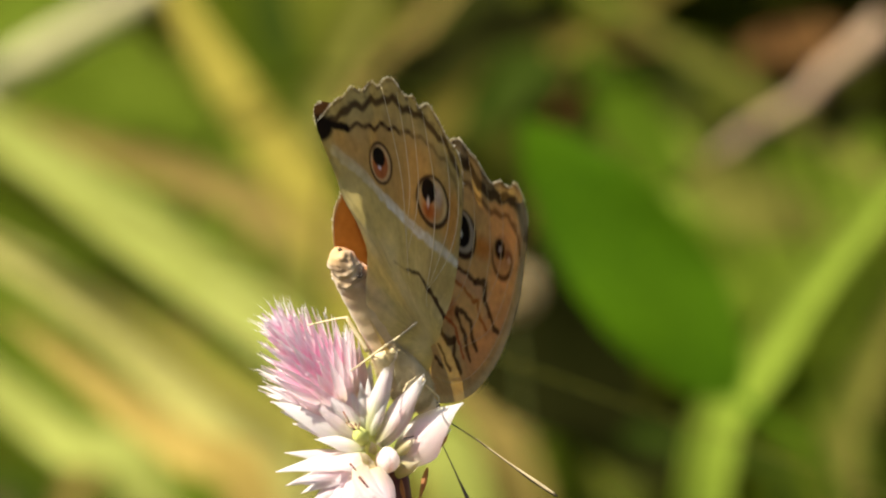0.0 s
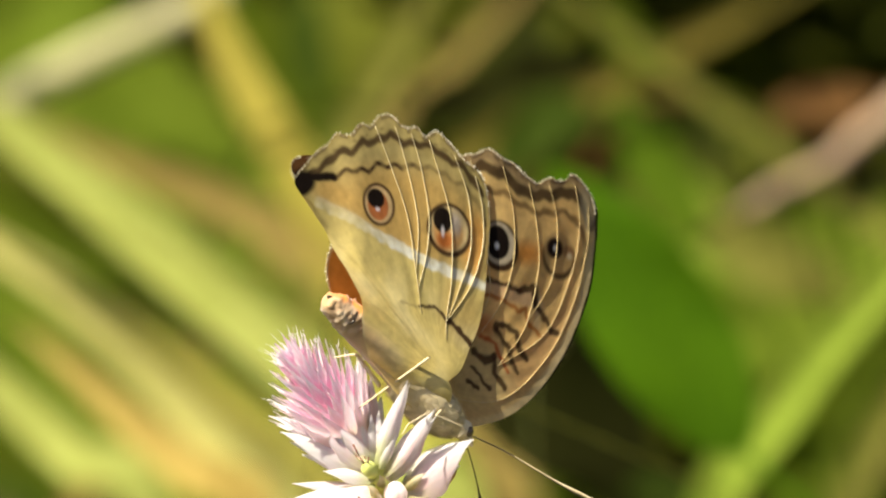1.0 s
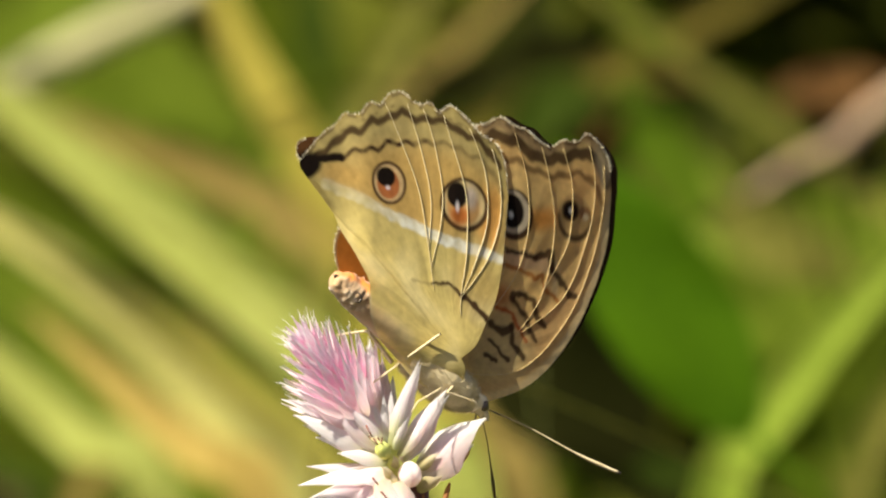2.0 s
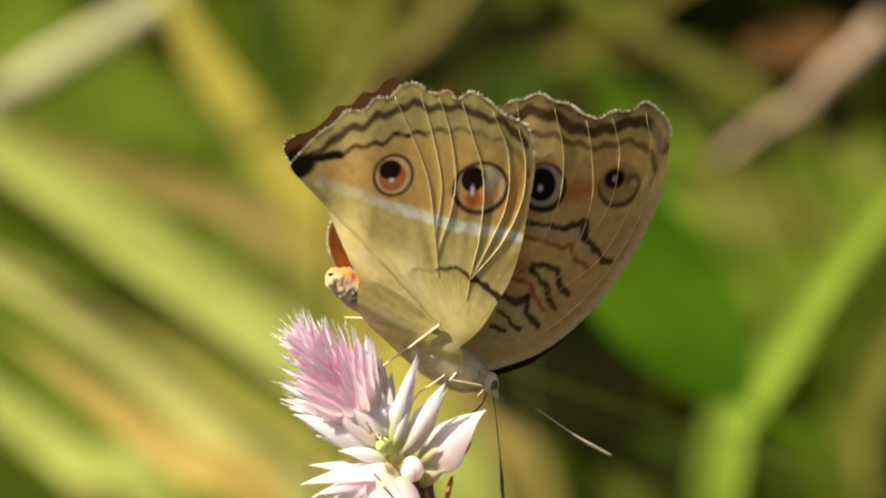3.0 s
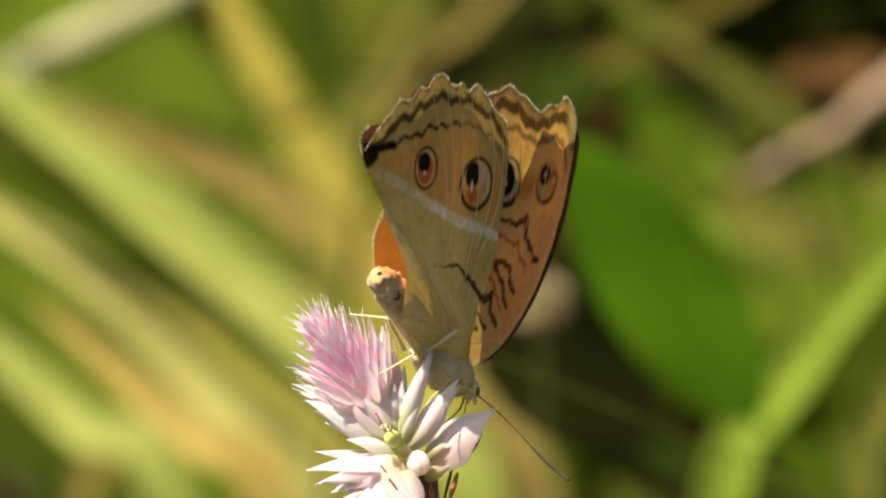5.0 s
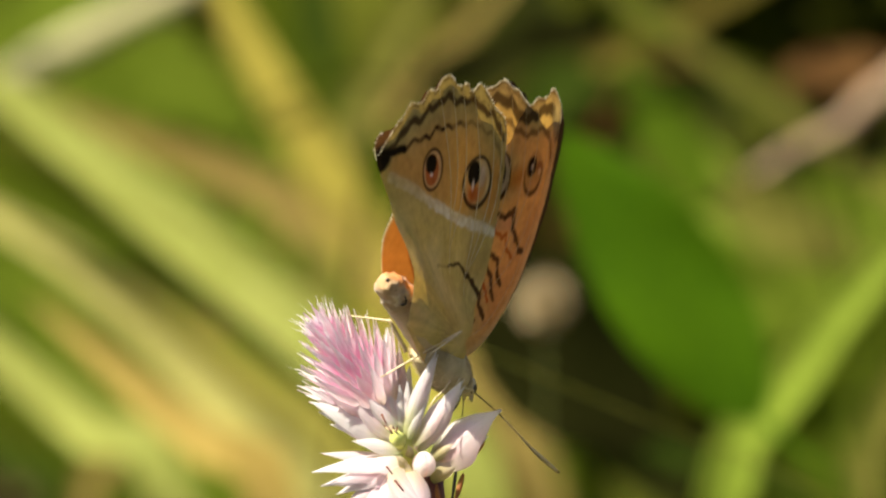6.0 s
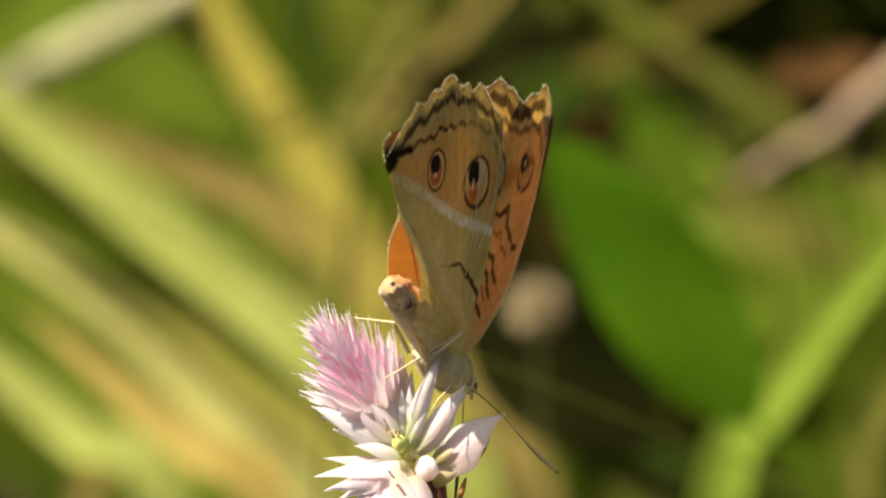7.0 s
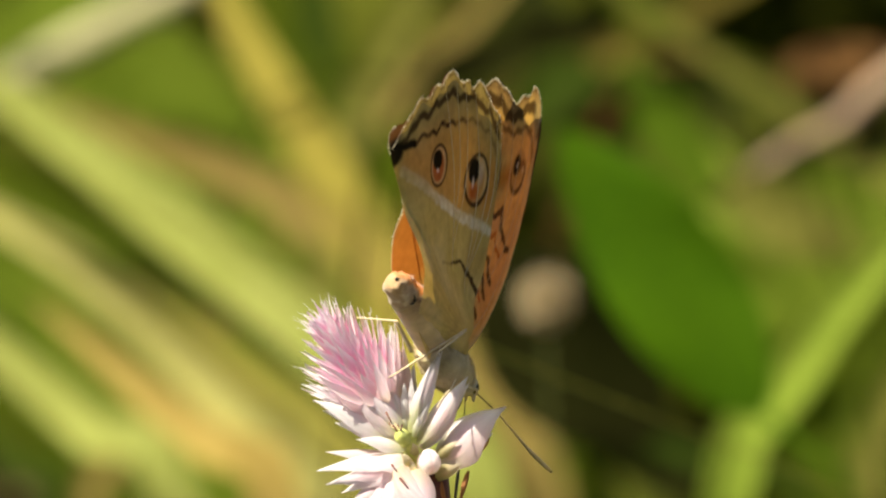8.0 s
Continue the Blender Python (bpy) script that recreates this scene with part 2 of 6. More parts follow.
def lay(col, amount, paint):
    return col + amount[:, None] * (np.array(paint) - col)


def ripple(xy, size, seed):
    return np.array([noise.noise((x / size, y / size, seed)) for x, y in xy])


def wing(name, outline, paint, z_of, mat, label, count=520, rings=130, jag=0.12, seed=1.0, thin=None):
    """A wing blade fanned out from its hinge at the origin; outline in mm."""
    rim = spline(outline, count)
    reach = np.linalg.norm(rim, axis=1)
    wob = np.array([noise.noise((s * 0.09, seed, 0.0)) + 0.6 * noise.noise((s * 0.31, seed, 4.0)) for s in range(count)])
    rim = rim * (1 + jag * wob * smooth_step(reach, 14, 19) / np.maximum(reach, 1))[:, None]
    u = np.linspace(0.0, 1.0, rings) ** 0.85
    xy = (u[:, None, None] * rim[None]).reshape(-1, 2)
    inset = ((1 - u)[:, None] * np.linalg.norm(rim, axis=1)[None]).ravel()
    z = z_of(xy)
    verts = np.column_stack([xy, z]) * MM
    i, j = np.meshgrid(np.arange(rings - 1), np.arange(count - 1), indexing="ij")
    a = (i * count + j).ravel()
    faces = np.column_stack([a, a + 1, a + count + 1, a + count])
    me = bpy.data.meshes.new(name)
    me.from_pydata(verts, [], faces.tolist())
    me.materials.append(mat)
    me.polygons.foreach_set("use_smooth", [True] * len(me.polygons))
    ob = new(name, me)
    ob.parent = butterfly
    set_pattern(ob, np.clip(paint(xy, inset), 0.004, 0.9), thin(xy) if thin else 1.0)
    return tagged(ob, label)


HIND_RIM = [(0.15, 0.1), (2.61, 1.92), (4.87, 5.27), (5.94, 8.78), (6.64, 13.11), (6.99, 16.91), (6.3, 19.94), (5.17, 20.9),
            (3.79, 21.5), (2.38, 22.7), (0.45, 23.8), (-0.88, 23.1), (-1.72, 23.9), (-3.2, 23.7), (-5.0, 24.7), (-6.34, 24.4),
            (-7.38, 23.4), (-8.72, 23.4), (-9.75, 22.3), (-11.36, 22.2), (-12.39, 21.1), (-13.96, 20.1), (-15.5, 18.5),
            (-16.41, 17.2), (-15.65, 16.1), (-14.2, 15.4), (-13.2, 14.0), (-12.5, 12.7), (-12.1, 11.7), (-11.5, 10.1),
            (-10.7, 8.2), (-9.9, 6.6), (-9.9, 5.6), (-9.9, 4.6), (-9.6, 3.4), (-8.6, 2.2), (-7.2, 0.9), (-6.0, -0.2), (-4.7, -1.4), (-3.2, -2.4), (-1.4, -3.0), (0.3, -2.4), (0.5, -0.8)]
FORE_RIM = [(-0.3, -0.9), (0.6, -2.6), (3.0, -3.4), (5.63, -3.2), (8.93, -2.39), (12.2, -0.63), (15.44, 2.09),
            (18.11, 5.17), (20.49, 8.86), (21.76, 12.39), (22.4, 16.3), (22.2, 18.0), (21.4, 19.2), (19.97, 20.3), (18.49, 19.7),
            (16.55, 19.9), (15.17, 19.4), (13.77, 20.1), (12.36, 21.2), (10.95, 21.7), (9.55, 22.6), (8.17, 22.2), (6.8, 22.0),
            (5.16, 21.0), (4.08, 20.2), (2.91, 16.95), (1.86, 11.4), (0.93, 5.85), (0.1, 0.5)]
STRIPE = [(-13.54, 15.5), (-10.94, 14.8), (-7.42, 13.36), (-3.95, 12.25), (-0.47, 11.15), (2.97, 10.47), (6.4, 9.7)]


def streaks(xy, seed):
    """Fine light and dark streaks that run out from the hinge, between the veins; fold shading put into the colour."""
    ang, r = np.arctan2(xy[:, 1], xy[:, 0]), np.linalg.norm(xy, axis=1)
    return np.array([noise.noise((a * 16, q * 0.12, seed)) + 0.6 * noise.noise((a * 45, q * 0.25, seed + 3)) for a, q in zip(ang, r)])


def hind_under(xy, inset):
    x, y = xy[:, 0], xy[:, 1]
    n1, n2 = ripple(xy, 3.2, 1.0), ripple(xy, 0.7, 5.0)
    col = np.tile(np.array(BEIGE), (len(xy), 1))
    line = np.interp(x, [p[0] for p in STRIPE], [p[1] for p in STRIPE])
    over = smooth_step(y - line, 0.0, 0.8)
    col = lay(col, over, OLIVE)
    col = lay(col, over * blot(xy, (-2.5, 15.5), 9.5, 4.2, 1.6, -0.06) * 0.75, OCHRE)
    col = lay(col, over * blot(xy, (5.8, 13.5), 2.6, 3.0, 1.2) * 0.6, ORANGE)
    col = lay(col, blot(xy, (-12.3, 16.6), 2.8, 1.0, 0.6, -0.25) * 0.7, OCHRE)
    col = lay(col, stroke(xy + np.column_stack([0 * n2, 0.22 * n2 + 0.10 * n1]), STRIPE, 1.0, 0.20) * (0.30 + 0.60 * smooth_step(x, -10.5, -3)) * (0.85 + 0.4 * n2), WHITE)
    low = smooth_step(-(y - line), 0.5, 6)
    col = lay(col, low * 0.45 * smooth_step(n1, -0.2, 0.5), (0.60, 0.52, 0.28))
    col = lay(col, blot(xy, (3.0, 7.2), 2.6, 3.4, 1.4) * 0.45, (0.36, 0.22, 0.07))
    # wavy lines along the outer margin
    col = lay(col, (1 - smooth_step(inset, 1.2, 3.4)) * over * 0.7, (0.42, 0.33, 0.12))
    m1 = [(-14.56, 17.9), (-12.42, 19.4), (-11.25, 20.45), (-9.68, 20.7), (-8.36, 21.75), (-6.95, 21.9), (-5.05, 22.9),
          (-3.31, 22.2), (-1.34, 22.4), (0.38, 22.1), (1.56, 21.3), (3.29, 21.0), (4.78, 19.9), (6.0, 18.6)]
    m2 = [(-13.71, 17.95), (-11.74, 18.1), (-10.11, 18.87), (-7.86, 19.1), (-6.79, 19.8), (-3.97, 19.96), (-2.3, 20.2),
          (0.53, 20.15), (2.29, 19.36), (4.01, 19.0), (5.54, 17.46), (6.4, 15.8)]
    jig = np.column_stack([0.10 * n2, 0.16 * np.sin(x * 3.1) + 0.12 * n2])
    col = lay(col, stroke(xy + jig, m1, 0.74, 0.20) * 0.92, BROWN)
    col = lay(col, stroke(xy + jig, m2, 0.48, 0.18) * (0.55 + 0.6 * smooth_step(-x, -1, 6)) * (0.8 + 0.5 * n2), BROWN)
    col = lay(col, (1 - smooth_step(inset, 0.25, 0.6)) * over * smooth_step(n2, -0.25, 0.15) * 0.75, (0.12, 0.08, 0.04))
    col = lay(col, (1 - smooth_step(inset, 0.08, 0.2)) * over * smooth_step(n2, -0.1, 0.2) * 0.6, (0.62, 0.54, 0.36))
    col = lay(col, stroke(xy, [(-12.5, 20.2), (-9.0, 21.9), (-5.2, 23.6), (-1.5, 23.1), (2.0, 22.0), (5.2, 20.0)], 0.30, 0.2) * smooth_step(n2, -0.2, 0.3) * 0.5, BROWN)
    tail = blot(xy, (-15.6, 17.0), 1.7, 1.15, 0.3, 0.5)
    col = lay(col, np.maximum(tail, stroke(xy, [(-15, 17.6), (-13.2, 17.9), (-11.9, 18.1)], 0.75, 0.2)), BLACK)
    # small eyespot
    col = lay(col, blot(xy, (-6.67, 16.06), 2.02, 2.04, 0.12), (0.08, 0.042, 0.018))
    col = lay(col, blot(xy, (-6.67, 16.06), 1.70, 1.72, 0.14), (0.60, 0.42, 0.20))
    col = lay(col, blot(xy, (-6.75, 15.95), 1.30, 1.40, 0.14), (0.42, 0.14, 0.045))
    col = lay(col, blot(xy, (-7.0, 16.6), 1.08, 0.92, 0.12), BLACK)
    col = lay(col, blot(xy, (-6.8, 15.6), 0.26, 0.2, 0.1), (0.7, 0.6, 0.6))
    # large eyespot
    col = lay(col, blot(xy, (1.8, 14.62), 2.80, 2.56, 0.14), (0.06, 0.032, 0.014))
    col = lay(col, blot(xy, (1.8, 14.72), 2.36, 2.10, 0.16), (0.56, 0.42, 0.20))
    col = lay(col, blot(xy, (1.7, 14.4), 1.90, 1.70, 0.30), (0.50, 0.28, 0.10))
    col = lay(col, blot(xy, (1.2, 13.6), 1.0, 0.8, 0.4), (0.42, 0.13, 0.03))
    col = lay(col, blot(xy, (2.6, 15.3), 0.70, 1.0, 0.45) * 0.75, (0.50, 0.44, 0.38))
    col = lay(col, blot(xy, (1.0, 15.5), 1.16, 1.22, 0.14), BLACK)
    col = lay(col, blot(xy, (1.0, 14.4), 0.20, 0.46, 0.14), (0.75, 0.68, 0.66))
    # inner margin folded round the abdomen
    off = 0.48 * x + 0.88 * y
    flank = (1 - smooth_step(off, -1.6, 0.2)) * smooth_step(-x, 3.5, 8.5)
    col = lay(col, flank * 0.7, (0.58, 0.41, 0.24))
    col = lay(col, (1 - smooth_step(inset, 0.10, 0.35)) * smooth_step(-x, 7.0, 8.0) * (1 - smooth_step(y, 5.0, 6.0)) * 0.6, CREAM)
    # dark kinked line near the base
    xy = xy + np.column_stack([0.20 * ripple(xy, 0.8, 81.0), 0.24 * ripple(xy, 0.7, 83.0)])
    col = lay(col, stroke(xy, [(-1.96, 7.0), (-0.17, 7.2), (1.16, 6.2)], 0.34), BROWN)
    col = lay(col, stroke(xy, [(1.3, 6.1), (2.4, 5.6), (4.1, 4.1)], 0.58), BROWN)
    col = lay(col, stroke(xy, [(-4.4, 7.1), (-2.0, 7.0)], 0.25) * 0.35, BROWN)
    return col * (1 + 0.10 * n1 + 0.10 * n2 + 0.16 * streaks(xy, 51.0))[:, None]


def fore_under(xy, inset):
    x, y = xy[:, 0], xy[:, 1]
    n1, n2 = ripple(xy, 3.0, 11.0), ripple(xy, 0.7, 15.0)
    col = np.tile(np.array((0.61, 0.42, 0.16)), (len(xy), 1))
    col = lay(col, smooth_step(-y + 0.62 * (x - 6), -2.4, 1.0) * 0.9, (0.56, 0.36, 0.15))
    col = lay(col, (1 - smooth_step(inset, 0.6, 2.6)) * smooth_step(y, 9, 14) * 0.9, (0.40, 0.29, 0.13))
    col = lay(col, (1 - smooth_step(inset, 0.7, 1.3)) * smooth_step(y, 14, 17) * 0.7, (0.26, 0.17, 0.09))
    col = lay(col, blot(xy, (5.0, 1.5), 4.5, 3.6, 1.6, -0.2) * 0.8, (0.45, 0.37, 0.17))
    col = lay(col, blot(xy, (12.8, 12.8), 2.2, 1.0, 0.8) * 0.85, ORANGE)
    col = lay(col, blot(xy, (7.0, 12.5), 1.5, 2.6, 0.9) * 0.5, ORANGE)
    col = lay(col, blot(xy, (6.9, 6.1), 1.3, 1.0, 0.6) * 0.6, RUST)
    col = lay(col, stroke(xy, [(6.6, 10.0), (9.5, 9.2), (11.8, 8.7), (13.2, 8.5)], 1.5, 0.3) * 0.75, (0.50, 0.34, 0.20))
    col = lay(col, stroke(xy, [(14.2, 8.4), (13.6, 6.2)], 0.9, 0.4) * 0.5, CREAM)
    m1 = [(6.2, 20.3), (6.99, 20.3), (8.39, 21.0), (9.67, 20.7), (11.28, 20.0), (12.94, 18.7), (14.23, 18.3), (16.43, 18.3),
          (17.98, 18.5), (19.54, 18.6), (20.86, 17.6), (21.8, 15.6)]
    m2 = [(6.4, 18.7), (7.61, 18.8), (9.18, 18.75), (10.76, 18.5), (11.75, 17.8), (13.37, 17.15), (14.97, 16.6), (16.85, 16.7),
          (18.1, 16.8), (19.71, 16.1), (20.6, 14.8), (21.0, 13.1)]
    jig = np.column_stack([0.10 * n2, 0.14 * np.sin(x * 2.7) + 0.12 * n2])
    col = lay(col, stroke(xy + jig, m1, 1.15, 0.24) * 0.92, BROWN)
    col = lay(col, stroke(xy + jig, m2, 0.60, 0.20) * 0.75, (0.12, 0.065, 0.025))
    col = lay(col, (1 - smooth_step(inset, 0.3, 0.7)) * smooth_step(y, 15, 18) * smooth_step(n2, -0.3, 0.1) * 0.85, (0.10, 0.06, 0.03))
    col = lay(col, (1 - smooth_step(inset, 0.08, 0.22)) * smooth_step(y, 13, 16) * smooth_step(n2, -0.1, 0.2) * 0.6, (0.62, 0.54, 0.36))
    col = lay(col, blot(xy, (21.4, 17.2), 0.9, 2.0, 0.5) * 0.5, CREAM)
    lead = smooth_step(0.75 * x - y, 1.0, 4.0)
    col = lay(col, lead * (1 - smooth_step(inset, 0.5, 1.8)) * 0.75, (0.62, 0.50, 0.28))
    # eyespot in the middle of the outer field
    col = lay(col, blot(xy, (9.62, 13.5), 2.22, 2.42, 0.16), BROWN)
    col = lay(col, blot(xy, (9.58, 13.72), 1.82, 2.0, 0.16), (0.44, 0.37, 0.26))
    col = lay(col, blot(xy, (9.42, 13.85), 1.36, 1.62, 0.14), BLACK)
    col = lay(col, blot(xy, (9.3, 13.5), 0.24, 0.32, 0.14), (0.6, 0.6, 0.62))
    # smaller eyespot towards the tip
    col = lay(col, blot(xy, (17.15, 12.45), 2.2, 2.05, 0.2) * 0.9, BROWN)
    col = lay(col, blot(xy, (17.15, 12.9), 1.95, 1.95, 0.2), (0.44, 0.30, 0.12))
    col = lay(col, blot(xy, (16.7, 13.35), 1.12, 1.0, 0.16), BROWN)
    col = lay(col, blot(xy, (16.7, 13.35), 0.82, 0.78, 0.12), BLACK)
    col = lay(col, blot(xy, (16.7, 13.35), 0.22, 0.3, 0.1), (0.4, 0.4, 0.42))
    col = lay(col, blot(xy, (18.5, 13.0), 0.7, 0.6, 0.2) * 0.8, (0.22, 0.11, 0.05))
    col = lay(col, blot(xy, (18.6, 12.6), 0.34, 0.34, 0.15), CREAM)
    # kinked dark lines of the inner half
    kinked = xy + np.column_stack([0.26 * ripple(xy, 0.8, 85.0), 0.26 * ripple(xy, 0.7, 87.0)])
    for width, dark, pts in (
            (0.42, BROWN, [(7.24, 10.6), (9.48, 9.97), (11.72, 9.3)]), (0.62, BROWN, [(11.6, 9.3), (13.7, 9.7), (13.5, 8.1)]),
            (0.62, BROWN, [(13.5, 8.1), (14.73, 6.67), (15.31, 5.56), (15.88, 5.42)]),
            (0.55, BROWN, [(8.27, 5.7), (8.61, 6.3), (10.74, 5.46), (10.98, 3.74), (11.73, 2.89)]),
            (0.50, BROWN, [(8.27, 5.7), (9.72, 3.83), (9.67, 2.77), (10.44, 1.65)]),
            (0.75, BROWN, [(5.54, 3.6), (6.54, 2.72), (7.76, 3.17)]), (0.55, BROWN, [(7.7, 3.1), (7.56, 1.58), (8.59, 0.34)]),
            (0.42, BROWN, [(4.88, 2.2), (5.87, 1.44), (6.12, 0.62), (6.9, 0.19)]), (0.42, BROWN, [(4.09, 0.87), (5.27, 0.25)]),
            (0.38, RUST, [(6.37, 5.13), (7.99, 4.38), (9.12, 1.74)]),
            (0.40, (0.34, 0.13, 0.03), [(7.03, 9.08), (9.59, 8.36), (11.22, 7.45), (12.15, 7.65), (12.57, 6.18), (13.9, 5.13)])):
        col = lay(col, stroke(kinked, pts, width * 1.12, 0.14) * 0.92, dark)
    return col * (1 + 0.10 * n1 + 0.12 * n2 + 0.12 * streaks(xy, 61.0))[:, None]


def hind_upper(xy, inset):
    n1, n2 = ripple(xy, 3.0, 21.0), ripple(xy, 0.7, 25.0)
    col = np.tile(np.array((0.62, 0.42, 0.13)), (len(xy), 1))
    col = lay(col, 1 - smooth_step(xy[:, 0], -6.0, -2.0), (0.42, 0.155, 0.03))
    col = lay(col, (1 - smooth_step(inset, 0.12, 0.35)) * (1 - smooth_step(xy[:, 1], 11.5, 12.5)), (0.66, 0.52, 0.30))
    far = np.linalg.norm(xy, axis=1)
    rim = (1 - smooth_step(inset, 1.2, 3.6)) * smooth_step(far, 17, 20)
    col = lay(col, rim * 0.9, (0.09, 0.045, 0.02))
    col = lay(col, blot(xy, (-15.4, 17.2), 1.9, 1.2, 0.3, 0.5), BLACK)
    return col * (1 + 0.12 * n1 + 0.10 * n2)[:, None]


def fore_upper(xy, inset):
    n1, n2 = ripple(xy, 3.0, 31.0), ripple(xy, 0.7, 35.0)
    x, y = xy[:, 0], xy[:, 1]
    col = np.tile(np.array((0.48, 0.19, 0.035)), (len(xy), 1))
    col = lay(col, 1 - smooth_step(inset, 2.2, 3.4), (0.016, 0.008, 0.005))
    col = lay(col, blot(xy, (9.6, 13.6), 2.0, 2.2, 0.2), BROWN)
    return col * (1 + 0.12 * n1 + 0.10 * n2)[:, None]


HIND_VEINS = [[(-1.9, 6.4), (-2.4, 10.1), (-3.3, 15.5), (-5.4, 20.5), (-6.9, 23.5)],
              [(-2.4, 10.1), (-2.0, 14.8), (-3.0, 19.5), (-4.4, 23.6)],
              [(-2.25, 8.4), (-1.5, 10.6), (-0.9, 13.0), (-0.7, 16.0), (-1.6, 20.5), (-2.6, 23.2)],
              [(0.9, 4.2), (1.3, 7.0), (1.9, 10.0), (2.0, 15.5), (0.5, 20.2), (-0.4, 22.8)],
              [(1.3, 6.1), (2.9, 9.3), (4.4, 13.2), (4.3, 17.8), (2.6, 21.8)],
              [(1.25, 6.0), (4.2, 9.5), (5.9, 13.5), (6.0, 17.2), (5.2, 20.1)]]
FORE_VEINS = [[(5.5, 4.6), (9.0, 8.0), (11.0, 12.0), (11.6, 16.5), (10.9, 21.0)],
              [(6.2, 6.0), (8.0, 9.5), (8.0, 14.0), (7.9, 18.5), (7.4, 21.6)],
              [(8.0, 2.2), (12.0, 6.0), (14.3, 11.5), (14.4, 16.2), (14.0, 19.4)],
              [(12.2, 6.2), (16.0, 10.5), (17.2, 15.5), (16.6, 19.2)],
              [(8.0, 2.2), (14.6, 5.4), (18.6, 10.8), (20.2, 15.4), (20.0, 19.2)],
              [(0.8, -0.7), (8.0, -0.9), (14.2, 2.9), (18.5, 8.0), (21.0, 13.4), (21.6, 17.2)]]


def vein_distance(xy, runs):
    best = np.full(len(xy), 1e9)
    for pts in runs:
        p = spline(pts, 12)
        for a, b in zip(p[:-1], p[1:]):
            ab = b - a
            t = np.clip(((xy - a) @ ab) / (ab @ ab), 0, 1)
            best = np.minimum(best, np.linalg.norm(xy - a - t[:, None] * ab, axis=1))
    return best


def pleats(xy, runs):
    """Veins stand up as ridges and the skin sags between them."""
    d = vein_distance(xy, runs)
    return 0.030 * np.exp(-(d / 0.22) ** 2) - 0.012 * smooth_step(d, 0.15, 1.3)


def near_z(xy):
    ang = np.arctan2(xy[:, 1], xy[:, 0])
    r = np.linalg.norm(xy, axis=1)
    return 0.012 * np.sin(ang * 46) * smooth_step(r, 5, 12) + 0.10 * np.sin(ang * 9 + 0.6) * smooth_step(r, 6, 20)


def body_side(xy):
    return 0.48 * xy[:, 0] + 0.88 * xy[:, 1]           # distance from the body's line


def creases(xy):
    """Crumpled folds of the soft inner margin, running out from the hinge."""
    ang, r = np.arctan2(xy[:, 1], xy[:, 0]), np.linalg.norm(xy, axis=1)
    n = np.array([abs(noise.noise((a * 4.5, q * 0.12, 71.0))) + 0.35 * abs(noise.noise((a * 9.0, q * 0.35, 73.0))) for a, q in zip(ang, r)])
    return -0.14 * n * smooth_step(-xy[:, 0], -0.5, 5) * (1 - smooth_step(body_side(xy), 4.5, 8.0)) * smooth_step(r, 2, 5)


def hind_near_z(xy):
    off = body_side(xy)
    hug = -0.85 + np.sqrt(np.maximum(0.15, 1.82 ** 2 - np.minimum(off + 0.6, 0) ** 2))       # over the flank of the abdomen
    pinch = -0.65 * smooth_step(-xy[:, 0], 8.5, 12.5) * smooth_step(off, 2.2, 4.8) * (1 - 0.35 * smooth_step(off, 5.0, 9.0))
    wrap = hug * (1 - smooth_step(off, 0.8, 5.5))
    return (near_z(xy) + pleats(xy, HIND_VEINS)) * smooth_step(off, 1, 5) + creases(xy) * smooth_step(off, -1.0, 1.0) + wrap + pinch + 0.45 * np.exp(-(xy[:, 0] ** 2 + xy[:, 1] ** 2) / 6.5)


def hind_far_z(xy):
    off = body_side(xy)
    hug = np.interp(off, [-1, 0.8, 2.4, 4.5, 7.0, 12], [-2.2, -2.1, -1.7, -0.95, -0.85, -0.45])
    return -0.5 * near_z(xy) + hug - 2.2 * smooth_step(xy[:, 0], -3, 4) * smooth_step(xy[:, 1], 3, 12)


def fore_near_z(xy):
    under = 1 - smooth_step(xy[:, 0], 3.0, 11.5)      # the part tucked behind the hindwing
    return near_z(xy) + pleats(xy, FORE_VEINS) * smooth_step(np.linalg.norm(xy, axis=1), 3, 7) + 0.9 * np.exp(-(xy[:, 0] ** 2 + xy[:, 1] ** 2) / 6.5) - 0.35 - under * (0.3 + 0.06 * np.maximum(xy[:, 1], 0))


def fore_far_z(xy):
    return fore_near_z(xy) - 0.35 - 1.7 * (1 - smooth_step(np.linalg.norm(xy, axis=1), 1, 9))


def hind_light_share(xy):
    """The basal half lets less light through, more beside the body; stands in for light blocked from behind."""
    line = np.interp(xy[:, 0], [p[0] for p in STRIPE], [p[1] for p in STRIPE])
    off = 0.48 * xy[:, 0] + 0.88 * xy[:, 1]
    return 0.52 + 0.48 * smooth_step(xy[:, 1] - line, -1.0, 1.5) + 0.40 * (1 - smooth_step(off, 0.5, 6.0))


near_hind = wing("hindwing", HIND_RIM, hind_under, hind_near_z, WING_UNDER, "ochre hindwing underside with two eyespots and a white stripe", thin=hind_light_share)
near_fore = wing("forewing", FORE_RIM, fore_under, fore_near_z, WING_UNDER, "ochre forewing underside with eyespots and dark zigzag lines", seed=9.0, thin=lambda xy: 1.75)
